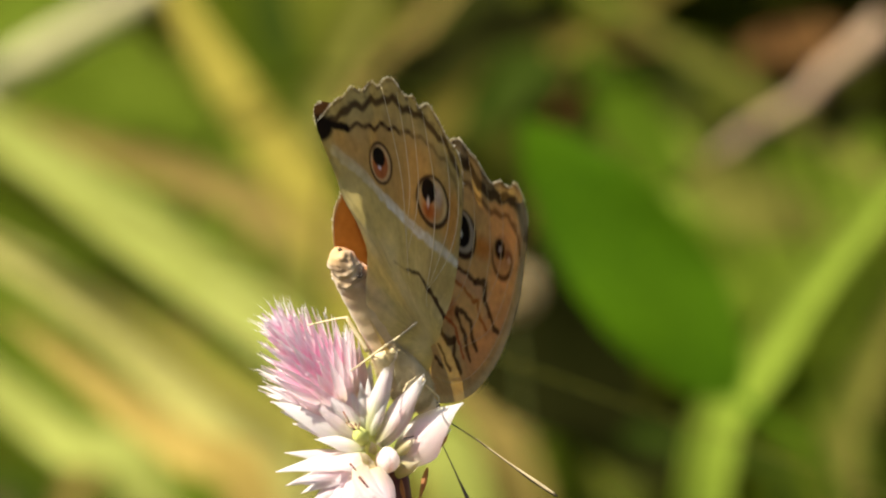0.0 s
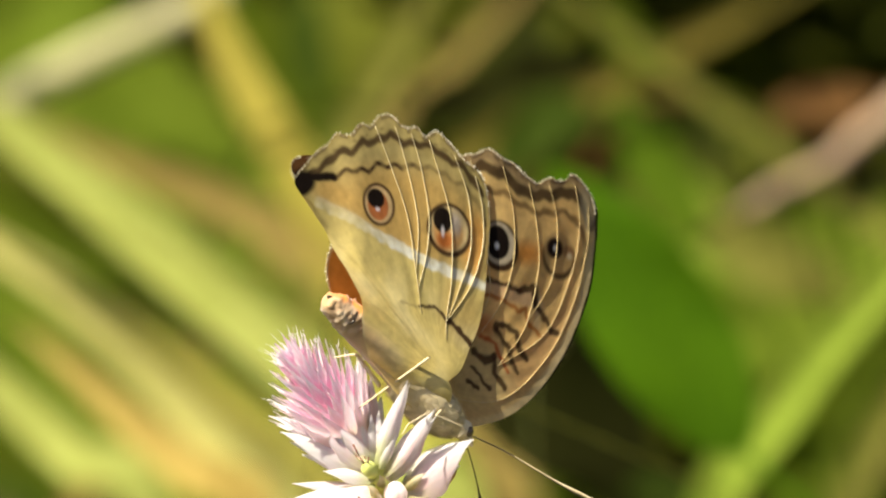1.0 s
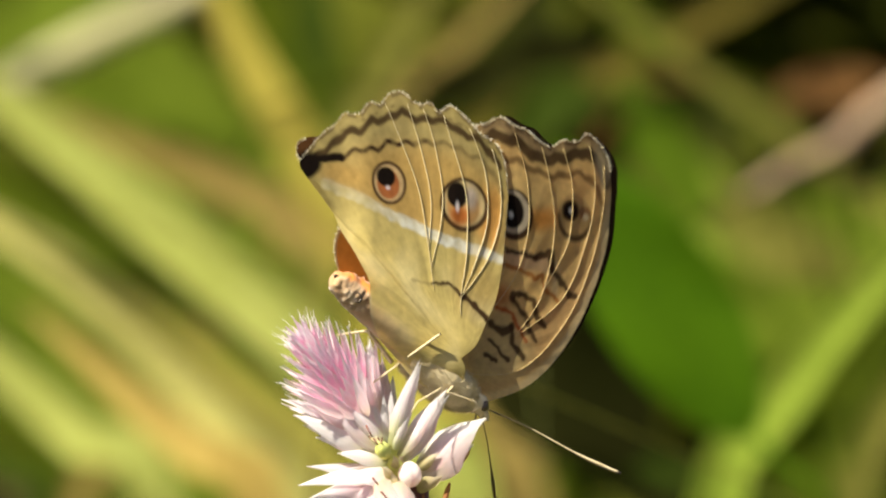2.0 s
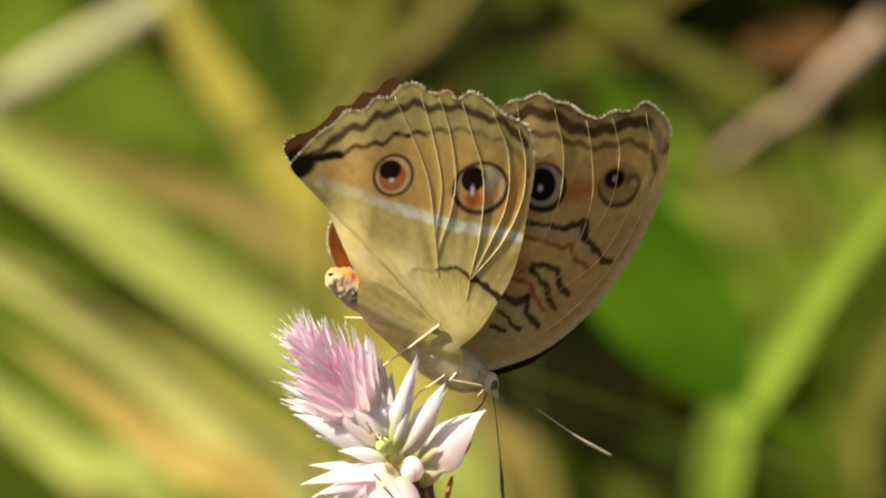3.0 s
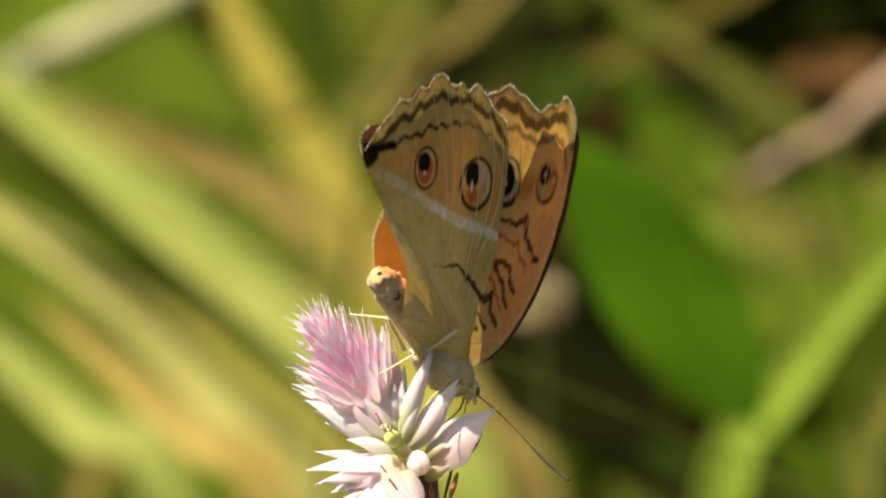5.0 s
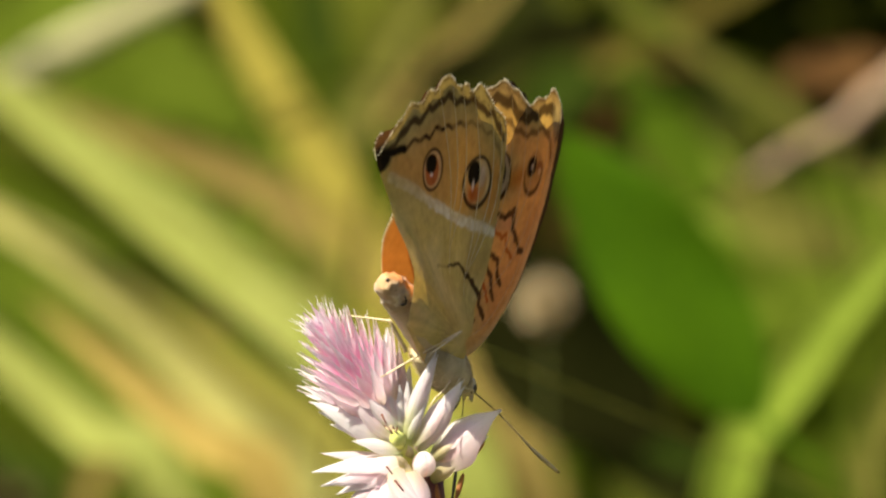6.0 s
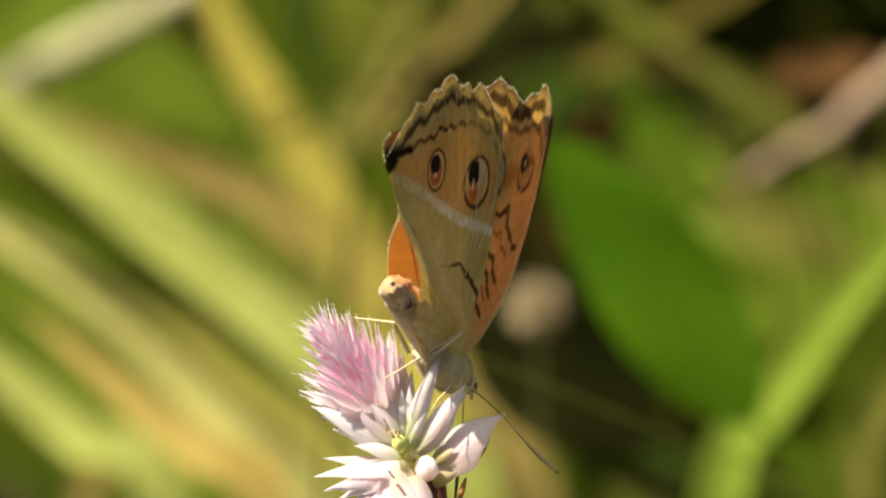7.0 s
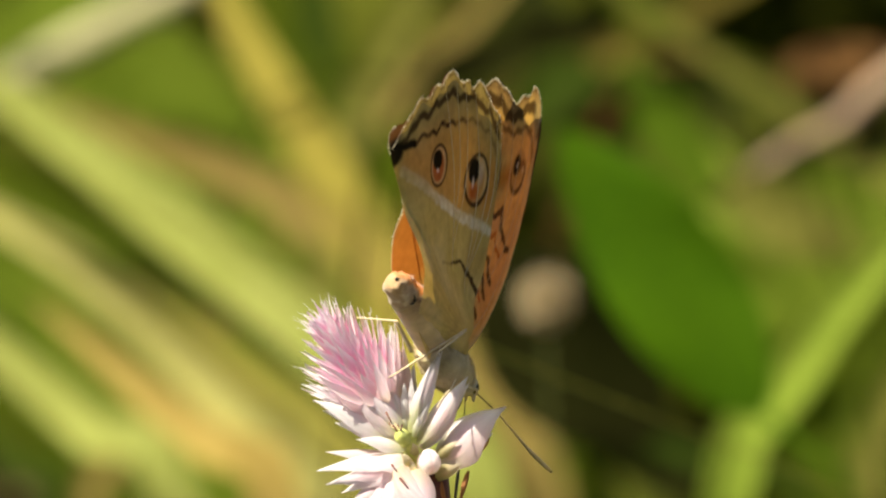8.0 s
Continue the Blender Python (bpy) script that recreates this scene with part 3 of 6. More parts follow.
FAR_RIM = [(x * 0.995, y * 0.995) for x, y in HIND_RIM[:22]] + [(-15.3, 19.7), (-16.5, 18.9), (-16.2, 17.6), (-14.6, 16.2), (-13.2, 14.8), (-12.2, 13.2), (-11.7, 12.0), (-12.0, 11.1), (-12.0, 9.9),
           (-11.5, 8.2), (-10.8, 6.8), (-9.6, 5.0), (-6.2, 2.6), (-2.8, 0.4), (0.3, -0.6)]
far_hind = wing("hindwing", FAR_RIM, hind_upper, hind_far_z, WING_UPPER, "far hindwing showing its orange upper side", 260, 60)
far_fore = wing("forewing", FORE_RIM, fore_upper, fore_far_z, WING_UPPER, "far forewing with a dark brown leading edge", 260, 60, seed=9.0)


def veins(owner, z_of, runs, radius, mat):
    for pts in runs:
        line = spline(pts, 30)
        path = np.column_stack([line, z_of(line) + radius * 0.5]) * MM
        v, f = tube_data(path, np.array([radius * 0.4, radius, radius, radius * 0.5]) * MM, 6, 0.8)
        link_mesh("vein", v, f, mat, owner)


veins(near_hind, hind_near_z, HIND_VEINS, 0.046, VEIN)
veins(near_fore, fore_near_z, FORE_VEINS, 0.040, FORE_VEIN)



def fringe(owner, rim_pts, z_of, lo, hi, count, seed):
    """Loose pale scales standing off the outer margin."""
    r = random.Random(seed)
    rim = spline(rim_pts, 900)[int(900 * lo):int(900 * hi)]
    v, f = [], []
    for _ in range(count):
        k = r.randrange(1, len(rim) - 1)
        p = rim[k]
        t = rim[k + 1] - rim[k - 1]
        t = t / np.linalg.norm(t)
        out = np.array([t[1], -t[0]])
        if out @ p < 0:
            out = -out
        z = z_of(p[None])[0]
        a = np.append(p - out * 0.12, z)
        b = np.append(p + out * r.uniform(0.04, 0.30) + t * r.uniform(-0.15, 0.15), z + r.uniform(-0.12, 0.12))
        w = np.append(t * r.uniform(0.03, 0.07), r.uniform(-0.05, 0.05))
        i = len(v)
        v += [(a + w) * MM, (a - w) * MM, b * MM]
        f.append((i, i + 1, i + 2))
    tagged(link_mesh("fringe", v, f, FRINGE, owner, "pale fringe of loose scales"), kind="stuff")


fringe(near_hind, HIND_RIM, hind_near_z, 0.24, 0.62, 380, 3)
fringe(near_fore, FORE_RIM, fore_near_z, 0.45, 0.70, 340, 5)
fringe(far_hind, FAR_RIM, hind_far_z, 0.62, 0.80, 160, 6)

# body, in mm: x forward, y up the back, z out towards the near wing
MID = -0.65


def body_part(name, pts, radii, mat, label="", count=40, sides=20):
    return tube(name, pts, radii, mat, butterfly, label, count, sides, MM)


abdomen_pts = [(0.0, -1.8, MID - 0.3), (-4.0, 0.9, MID - 0.2), (-7.5, 3.3, MID - 0.1), (-10.2, 5.05, MID - 0.03), (-11.8, 5.8, MID), (-12.7, 6.1, MID)]
girth = [1.65 * (1 + 0.012 * math.sin(2 * math.pi * 8 * k / 95)) * np.interp(k / 95, [0, 0.15, 0.5, 0.76, 0.88, 0.95, 0.985, 1], [0.9, 1.0, 1.0, 1.0, 0.84, 0.66, 0.52, 0.34]) for k in range(96)]
abdomen = body_part("abdomen", abdomen_pts, girth, ABDOMEN_SKIN, "beige-pink abdomen with an orange back", 96, 24)
co = np.empty(len(abdomen.data.vertices) * 3)
abdomen.data.vertices.foreach_get("co", co)
co = co.reshape(-1, 3) / MM
ring = np.arange(len(co)) // 24
mid_line = spline(abdomen_pts, 96)[np.minimum(ring, 95)]
lump = ripple(np.column_stack([ring * 0.10, 1.3 * np.arctan2(co[:, 2] - mid_line[:, 2], co[:, 1] - mid_line[:, 1])]), 0.55, 47.0)
co = co + (co - mid_line) * ((0.20 * lump + 0.22 * ripple(np.column_stack([ring * 0.2, co[:, 2] * 1.5 + co[:, 1]]), 0.5, 57.0)) * smooth_step(ring.astype(float), 62, 76))[:, None]
abdomen.data.vertices.foreach_set("co", (co * MM).ravel())
back = (co - mid_line) @ np.array([0.5, 0.84, 0.2])
wrinkle = ripple(np.column_stack([ring * 0.16, co[:, 2] + back]), 0.9, 44.0)
skin = np.tile(np.array((0.40, 0.27, 0.16)), (len(co), 1))
skin = lay(skin, smooth_step(-ring.astype(float), -70, -50) * 0.8, (0.56, 0.42, 0.25))
skin = lay(skin, smooth_step(back + 0.3 * wrinkle, 0.35, 0.8), (0.56, 0.19, 0.025))
skin = lay(skin, smooth_step(back, 1.1, 1.4) * 0.6, (0.30, 0.12, 0.03))
skin = lay(skin, (1 - smooth_step(np.abs(wrinkle), 0.02, 0.10)) * (ring > 64) * np.exp(-((back - 0.1) / 0.8) ** 2) * 0.85, (0.13, 0.07, 0.03))
skin = lay(skin, smooth_step(lump, 0.12, 0.3) * smooth_step(ring.astype(float), 70, 80) * (1 - smooth_step(back, 0.2, 0.8)) * 0.6, (0.66, 0.54, 0.38))
skin = lay(skin, smooth_step(ring.astype(float), 88, 95) * 0.6, (0.40, 0.24, 0.10))
set_pattern(abdomen, skin * (1 + 0.15 * ripple(co[:, :2], 0.8, 40.0))[:, None])
av, af = [], []
spine = spline(abdomen_pts, 60)
for k in range(420):
    i = rng.randrange(18, 58)
    w = rng.uniform(0, 2 * math.pi)
    c = spine[i]
    d = spine[i + 1] - spine[i]
    d /= np.linalg.norm(d)
    e1 = np.cross(d, [0, 0, 1])
    e1 /= np.linalg.norm(e1)
    e2 = np.cross(d, e1)
    o = math.cos(w) * e1 + math.sin(w) * e2
    r = np.interp(i * 95 / 59, range(96), girth)
    base_p = c + o * r * 0.97
    end_p = base_p + o * rng.uniform(0.02, 0.10) + d * rng.uniform(0.15, 0.45)
    wv = np.cross(o, d) * 0.022
    j = len(av)
    av += [(base_p + wv) * MM, (base_p - wv) * MM, end_p * MM]
    af.append((j, j + 1, j + 2))
tagged(link_mesh("abdomen_scales", av, af, ABDOMEN, abdomen), kind="stuff")
v, f = tube_data(np.array([(-12.3, 6.3, -0.25), (-12.74, 6.38, -0.22), (-12.86, 6.4, -0.2)]) * MM, np.array([0.22, 0.16, 0.09]) * MM, 10)
link_mesh("tip_opening", v, f, DARK_HORN, abdomen, "dark opening at the tip")
tube("crescent_mark", [(-10.75, 4.95, 0.74), (-10.4, 4.4, 0.72), (-10.6, 4.1, 0.62), (-10.95, 4.1, 0.52)], [0.05, 0.15, 0.12, 0.05], DARK_HORN, abdomen, "dark crescent mark on the flank", 14, 6, MM)

thorax = body_part("thorax", [(-4.0, -0.5, MID - 0.2), (-1.7, -1.5, MID), (0.4, -2.6, MID + 0.1), (2.4, -3.6, MID + 0.1), (3.6, -4.1, MID + 0.1)], [1.3, 1.9, 2.15, 1.8, 0.8], FUR, "furry beige thorax", 48, 28)
head = body_part("head", [(2.9, -3.7, MID + 0.4), (3.6, -4.2, MID + 0.4), (4.2, -4.8, MID + 0.4)], [0.8, 1.05, 0.6], FUR, "small grey head", 20, 16)
for side in (1, -1):
    bm = bmesh.new()
    bmesh.ops.create_uvsphere(bm, u_segments=18, v_segments=12, radius=0.5 * MM)
    bmesh.ops.scale(bm, vec=(0.9, 1.1, 0.75), verts=bm.verts)
    me = bpy.data.meshes.new("eye")
    bm.to_mesh(me)
    bm.free()
    me.materials.append(EYE_MAT)
    me.polygons.foreach_set("use_smooth", [True] * len(me.polygons))
    eye = new("eye", me)
    eye.parent = head
    eye.location = Vector((3.75, -4.35, MID + 0.4 + side * 0.75)) * MM
    tube("palp", [(3.7, -4.6, MID + 0.4 + side * 0.3), (4.2, -5.1, MID + 0.4 + side * 0.4), (4.4, -5.7, MID + 0.4 + side * 0.4)], [0.3, 0.26, 0.1], FUR, head, "", 12, 8, MM)
tube("proboscis", [(3.7, -5.0, MID), (3.2, -6.2, MID), (1.8, -7.4, MID - 0.3), (-0.2, -8.2, MID - 0.6)], [0.09, 0.08, 0.06], DARK_HORN, head, "thin dark drinking tube", 20, 6, MM)
antenna_a = tube("antenna", [(0, 0, 0), (4.5, 0.15, 0.1), (9.5, -0.1, 0.1), (12.6, 0.0, 0), (14.0, 0.1, 0)], [0.075, 0.06, 0.06, 0.08, 0.20, 0.12], DARK_HORN, head, "thin dark antenna with a club", 60, 8, MM)
tube("shaft_scales", [(4.8, 0.15, 0.16), (9.5, -0.1, 0.17), (12.6, 0.0, 0.10), (13.7, 0.1, 0.06)], [0.04, 0.055, 0.075, 0.17, 0.12], PALE_LEG, antenna_a, "pale scales along the antenna", 40, 8, MM)
antenna_b = tube("antenna", [(0, 0, 0), (3.5, 0.1, 0.1), (7.5, 0.1, 0), (9.6, 0.0, 0), (10.5, 0.0, 0)], [0.065, 0.05, 0.05, 0.07, 0.18, 0.12], DARK_HORN, head, "thin dark antenna", 50, 8, MM)


def leg(points, radii, label=""):
    """Straight joints between the knees; the last joint is the thin foot."""
    path = []
    for a, b in zip(points[:-1], points[1:]):
        for u in np.linspace(0, 1, 10, endpoint=False):
            path.append(np.array(a) * (1 - u) + np.array(b) * u)
    path.append(np.array(points[-1]))
    v, f = tube_data(np.array(path) * MM, np.array(radii) * MM, 10)
    return link_mesh("leg", v, f, PALE_LEG, butterfly, label)


leg([(-5.2, -0.6, 0.9), (-3.9, 0.55, 1.7), (-2.6, 1.65, 2.28), (-4.9, -0.8, -0.2), (-7.27, -3.29, -2.62), (-7.5, -3.35, -2.7)], [0.10, 0.12, 0.12, 0.10, 0.07, 0.04], "pale jointed leg gripping the flower")
leg([(-0.6, -3.0, 1.6), (-1.3, -3.6, 1.7), (1.85, -4.25, 1.7), (2.3, -4.65, 1.5), (1.75, -5.25, 1.3)], [0.11, 0.11, 0.10, 0.08, 0.05])
leg([(-1.6, -3.2, 1.2), (-3.2, -4.0, 1.6), (-4.4, -4.7, 1.5), (-5.0, -5.7, 1.3)], [0.08, 0.08, 0.07, 0.05])
leg([(-5.0, -0.9, -1.9), (-7.3, 1.9, -2.6), (-7.6, 1.9, -3.2), (-8.3, 1.74, -6.2)], [0.22, 0.20, 0.10, 0.09, 0.06])
fv, ff = [], []
for k in range(8000):
    s = rng.random()
    c = np.array([-4.0 + 7.2 * s, -0.4 - 3.6 * s, MID])
    w = rng.uniform(0, 2 * math.pi)
    side = np.array([0.45 * math.cos(w), 0.89 * math.cos(w), math.sin(w)])
    r = np.interp(s, [0, 0.3, 0.6, 0.85, 1], [1.3, 1.9, 2.15, 1.8, 1.1])
    a = c + side * r * 0.95
    b = c + side * (r + rng.uniform(0.05, 0.45)) + np.array([-0.6, 0.35, 0]) * rng.uniform(-0.3, 1.6)
    wv = np.cross(side, [rng.uniform(-1, 1), rng.uniform(-1, 1), rng.uniform(-1, 1)])
    wv = wv / np.linalg.norm(wv) * 0.028
    i = len(fv)
    fv += [(a + wv) * MM, (a - wv) * MM, b * MM]
    ff.append((i, i + 1, i + 2))
tagged(link_mesh("fur", fv, ff, FUR, thorax), kind="stuff")

# ---- the flower spike ----
NODE = Vector((-0.0034, -0.0076, 0.5336))
plant = tagged(new("cockscomb_flower"), "pink and white flower spike on a dark red stalk", "flower")
plant.location = Vector((0.0066, -0.0076, 0.0000))
spike = new("flower_head")
spike.parent = plant
tube("stalk", [(0.001, 0.002, 0), (0.004, 0.004, 0.2), (-0.002, 0.003, 0.42), tuple(NODE - plant.location + Vector((0.0012, 0.0008, -0.0022)))], [0.0026, 0.0022, 0.0019, 0.0016], RED_STALK, plant, "dark red ribbed stalk", 60, 12)


def head_frame():
    """Turns the drawing plane of the flower (x right, y up, z to the viewer) into the world's axes."""
    return Matrix(((1, 0, 0), (0, math.sin(radians(25)), -math.cos(radians(25))), (0, math.cos(radians(25)), math.sin(radians(25)))))


HEAD = head_frame()


def tepal_mesh(name, base, mid, end, cup=0.35, curl=0.1, edge=0.0, sharp=1.6, rib=0.05, under=None):
    """Three variants of a pointed papery scale, 1 long along y and 1 wide, cupped, with a ruffled edge and fine ribs."""
    made = []
    for kind in range(3):
        ny, nx = 16, 14
        v, f, c = [], [], []
        bend = (-0.10, 0.02, 0.12)[kind]
        for j in range(ny + 1):
            t = j / ny
            if t < 0.4:
                w = 0.5 * (0.40 + 0.60 * math.sin(math.pi / 2 * t / 0.4))
            else:
                q = (t - 0.4) / 0.6
                w = 0.5 * (1 - q ** sharp) * (1 - 0.35 * q) + 0.006
            w *= 1 + 0.10 * noise.noise((t * 4, kind * 3.7, cup))
            for i in range(nx + 1):
                s = 2 * i / nx - 1
                ruffle = 0.05 * abs(s) ** 2 * noise.noise((t * 5 + 9 * kind, s * 2, 1.0)) + 0.012 * math.cos(s * 19 + kind)
                v.append((s * w + bend * t * t, t, -cup * (w * s) ** 2 * 4 + (curl + 0.05 * kind) * math.sin(math.pi * t) - 0.05 * s * s * t + ruffle))
                a, b, d = np.array(base), np.array(mid), np.array(end)
                col = a + (b - a) * min(1, t * 2.6) if t < 0.45 else b + (d - b) * min(1, (t - 0.45) * 2.2)
                col = col + (np.array((0.92, 0.88, 0.89)) - col) * edge * abs(s) ** 1.6
                if under:
                    col = col + (np.array(under) - col) * 0.8 * min(1, max(0, s)) * math.sin(math.pi * min(1, t * 1.1))
                vein = noise.noise((s * 7.0, t * 0.8, kind + 4.5))
                blush = max(0.0, noise.noise((s * 1.5, t * 2.0, kind + 8.5)))
                col = col * (1 - np.array((0.01, 0.12, 0.07)) * blush) * (1 + np.array((0.03, 0.07, 0.06)) * min(0, vein) * 2)
                c.append(col * (1 - rib * (i % 2)) * (1 + 0.08 * noise.noise((s * 3, t * 3, kind + 0.5))))
        for j in range(ny):
            for i in range(nx):
                k = j * (nx + 1) + i
                f.append((k, k + 1, k + nx + 2, k + nx + 1))
        me = bpy.data.meshes.new(name)
        me.from_pydata(v, [], f)
        me.materials.append(TEPAL)
        me.polygons.foreach_set("use_smooth", [True] * len(me.polygons))
        at = me.attributes.new("pattern", "FLOAT_COLOR", "POINT")
        rgba = np.ones((len(c), 4), np.float32)
        rgba[:, :3] = np.clip(c, 0, 0.92)
        at.data.foreach_set("color", rgba.ravel())
        made.append(me)
    return made


WHITE_TEPAL = tepal_mesh("white_tepal", (0.66, 0.72, 0.30), (0.90, 0.86, 0.86), (0.92, 0.91, 0.92), 0.24, 0.10, 0.0, 1.6, 0.07)
BRACT_TEPAL = tepal_mesh("bract_tepal", (0.52, 0.54, 0.22), (0.91, 0.86, 0.86), (0.92, 0.91, 0.91), 0.30, 0.12, 0.0, 1.5, 0.07, (0.92, 0.70, 0.68))
LOW_TEPAL = tepal_mesh("creamy_tepal", (0.80, 0.70, 0.50), (0.86, 0.73, 0.75), (0.88, 0.82, 0.84), 0.30, 0.10, 0.2, 1.5, 0.10)
BLUSH_TEPAL = tepal_mesh("blush_tepal", (0.80, 0.76, 0.48), (0.92, 0.79, 0.82), (0.92, 0.89, 0.90), 0.24, 0.08, 0.5)
PINK_TEPAL = tepal_mesh("pink_tepal", (0.92, 0.38, 0.56), (0.92, 0.48, 0.68), (0.92, 0.82, 0.88), 0.22, 0.05, 0.30, 1.0)
ROSE_TEPAL = tepal_mesh("rose_tepal", (0.91, 0.46, 0.60), (0.92, 0.68, 0.79), (0.92, 0.92, 0.92), 0.22, 0.05, 0.5, 1.0)
TINY_TEPAL = tepal_mesh("mauve_tepal", (0.86, 0.56, 0.70), (0.80, 0.60, 0.72), (0.70, 0.52, 0.66), 0.22, 0.05, 0.2, 1.0)
DRIED_SCALE = tepal_mesh("dried_scale", (0.34, 0.28, 0.12), (0.46, 0.38, 0.20), (0.52, 0.42, 0.26), 0.4, 0.1)
SEPAL = tepal_mesh("green_sepal", (0.40, 0.38, 0.12), (0.60, 0.54, 0.28), (0.80, 0.72, 0.54), 0.4, 0.1)
BROWN_TEPAL = tepal_mesh("withered_tepal", (0.42, 0.20, 0.06), (0.48, 0.22, 0.08), (0.46, 0.22, 0.08), 0.5, 0.15)


def tepal(mesh, base, tip_at, width, facing=(0, 0, 1), name="tepal"):
    """One scale from base to tip; mm in the drawing plane about the node."""
    a, b = Vector(base), Vector(tip_at)
    y = b - a
    length = y.length
    y.normalize()
    x = y.cross(Vector(facing))
    x.normalize()
    z = x.cross(y)
    m = Matrix((x, y, z)).transposed()
    ob = new(name, rng.choice(mesh))
    ob.parent = spike
    r = (HEAD @ m).to_4x4()
    ob.matrix_local = Matrix.Translation(HEAD @ (a * MM)) @ r @ Matrix.Diagonal((width * MM, length * MM, width * MM, 1))
    return ob


def px(x, y, z=0.0):
    return ((x - 737) * 0.052, (785 - y) * 0.052, z)


def p4(x, y, z=0.0):
    return px(x + 20, y + 4, z)


# the open floret and the large bracts round it
for mesh, b, t, w, face in (
        (BRACT_TEPAL, p4(752, 818, -0.6), p4(869, 711, 0.6), 4.7, (-0.25, 0.45, 0.85)),
        (BRACT_TEPAL, p4(748, 836, -0.2), p4(850, 762, 0.4), 2.2, (0.25, -0.35, 0.9)),
        (SEPAL, p4(752, 846, 0.3), p4(798, 820, 1.2), 1.6, (0.3, -0.4, 0.9)),
        (SEPAL, p4(748, 806, 0.5), p4(790, 778, 1.2), 1.2, (0.0, 0.3, 0.9)),
        (WHITE_TEPAL, p4(744, 760, -3.4), p4(790, 690, -4.2), 2.4, (-0.5, 0.2, 0.8)),
        (BRACT_TEPAL, p4(722, 786, 0.8), p4(813, 667, 3.0), 2.5, (-0.1, 0.2, 0.95)),
        (BLUSH_TEPAL, p4(724, 790, 0.8), p4(780, 742, 1.0), 1.7, (0.5, -0.2, 0.8)),
        (WHITE_TEPAL, p4(708, 762, 1.6), p4(762, 611, 3.6), 1.8, (0.1, 0.1, 1)),
        (BLUSH_TEPAL, p4(722, 750, 1.2), p4(752, 650, 2.9), 1.2, (0.7, 0.1, 0.8)),
        (WHITE_TEPAL, p4(706, 762, 1.4), p4(712, 664, 2.0), 1.1, (-0.2, 0, 1)),
        (WHITE_TEPAL, p4(712, 770, 1.6), p4(742, 700, 2.4), 1.0, (0.3, 0, 1)),
        (WHITE_TEPAL, p4(700, 764, 1.4), p4(696, 672, 2.0), 1.3, (0.2, 0.1, 1)),
        (WHITE_TEPAL, p4(696, 772, 1.0), p4(536, 706, 2.2), 2.7, (0.05, 0.4, 0.95)),
        (BLUSH_TEPAL, p4(694, 778, 0.5), p4(574, 742, 1.5), 2.2, (0.0, 0.6, 0.8)),
        (WHITE_TEPAL, p4(700, 788, 1.3), p4(611, 768, 2.8), 1.7, (0.1, 0.5, 0.9)),
        (BLUSH_TEPAL, p4(694, 770, 1.6), p4(598, 686, 2.8), 2.2, (-0.1, 0.3, 1)),
        (WHITE_TEPAL, p4(694, 764, 1.8), p4(632, 684, 3.0), 1.8, (-0.1, 0.2, 1)),
        (BLUSH_TEPAL, p4(696, 760, 1.4), p4(660, 660, 2.6), 1.8, (0.0, 0.1, 1)),
        (ROSE_TEPAL, p4(668, 716, 0.2), p4(661, 561, 0.4), 2.5, (0.1, 0, 1)),
        (BLUSH_TEPAL, p4(684, 722, -0.2), p4(671, 572, -0.2), 2.2, (0.3, 0, 1)),
        (BLUSH_TEPAL, p4(692, 728, -0.6), p4(692, 606, -1.0), 2.2, (0.4, 0, 1)),
        (WHITE_TEPAL, p4(700, 732, -1.2), p4(714, 640, -2.0), 1.8, (0.6, 0, 1)),
        (ROSE_TEPAL, p4(664, 728, 0.8), p4(515, 673, 1.6), 2.2, (0.1, 0.4, 0.9)),
        (WHITE_TEPAL, p4(654, 738, 0.2), p4(530, 690, 0.6), 1.6, (0.1, 0.7, 0.7)),
        (ROSE_TEPAL, p4(648, 704, 1.0), p4(520, 646, 1.8), 1.7, (0.1, 0.4, 0.9))):
    tepal(mesh, b, t, w, face)
    if w > 1.75:
        # inner scales of the same floret, half hidden by the outer one
        for turn in (-1, 1):
            side = Vector((face[0] + 0.55 * turn, face[1], face[2]))
            at = Vector(b) + (Vector(t) - Vector(b)) * rng.uniform(0.02, 0.10) + Vector((0.12 * w * turn, 0, rng.uniform(-0.5, 0.35)))
            end = Vector(b) + (Vector(t) - Vector(b)) * rng.uniform(0.76, 0.94) + Vector((rng.uniform(0.15, 0.5) * turn, rng.uniform(-0.3, 0.3), rng.uniform(-0.5, 0.3)))
            tepal(WHITE_TEPAL if turn > 0 else mesh, at, end, w * rng.uniform(0.5, 0.7), tuple(side))
# drooping skirt of the floret below
for k in range(22):
    u = k / 21
    w = radians(178 + 112 * u + rng.uniform(-5, 5))
    base = p4(706 + 8 * u + rng.uniform(-16, 4), 812 + 16 * u + rng.uniform(-5, 5), 0.2 + 2.2 * u + 0.5 * (k % 3))
    reach = (8.3 - 1.8 * u) * (1.0, 0.72, 0.88)[k % 3] * rng.uniform(0.92, 1.06)
    end = (base[0] + math.cos(w) * reach, base[1] + math.sin(w) * reach, base[2] + rng.uniform(0.2, 1.4))
    tepal(BLUSH_TEPAL if k % 4 == 1 else LOW_TEPAL, base, end, rng.uniform(1.7, 2.6), (rng.uniform(-0.2, 0.2), 0.5 - 0.4 * u, 0.9))
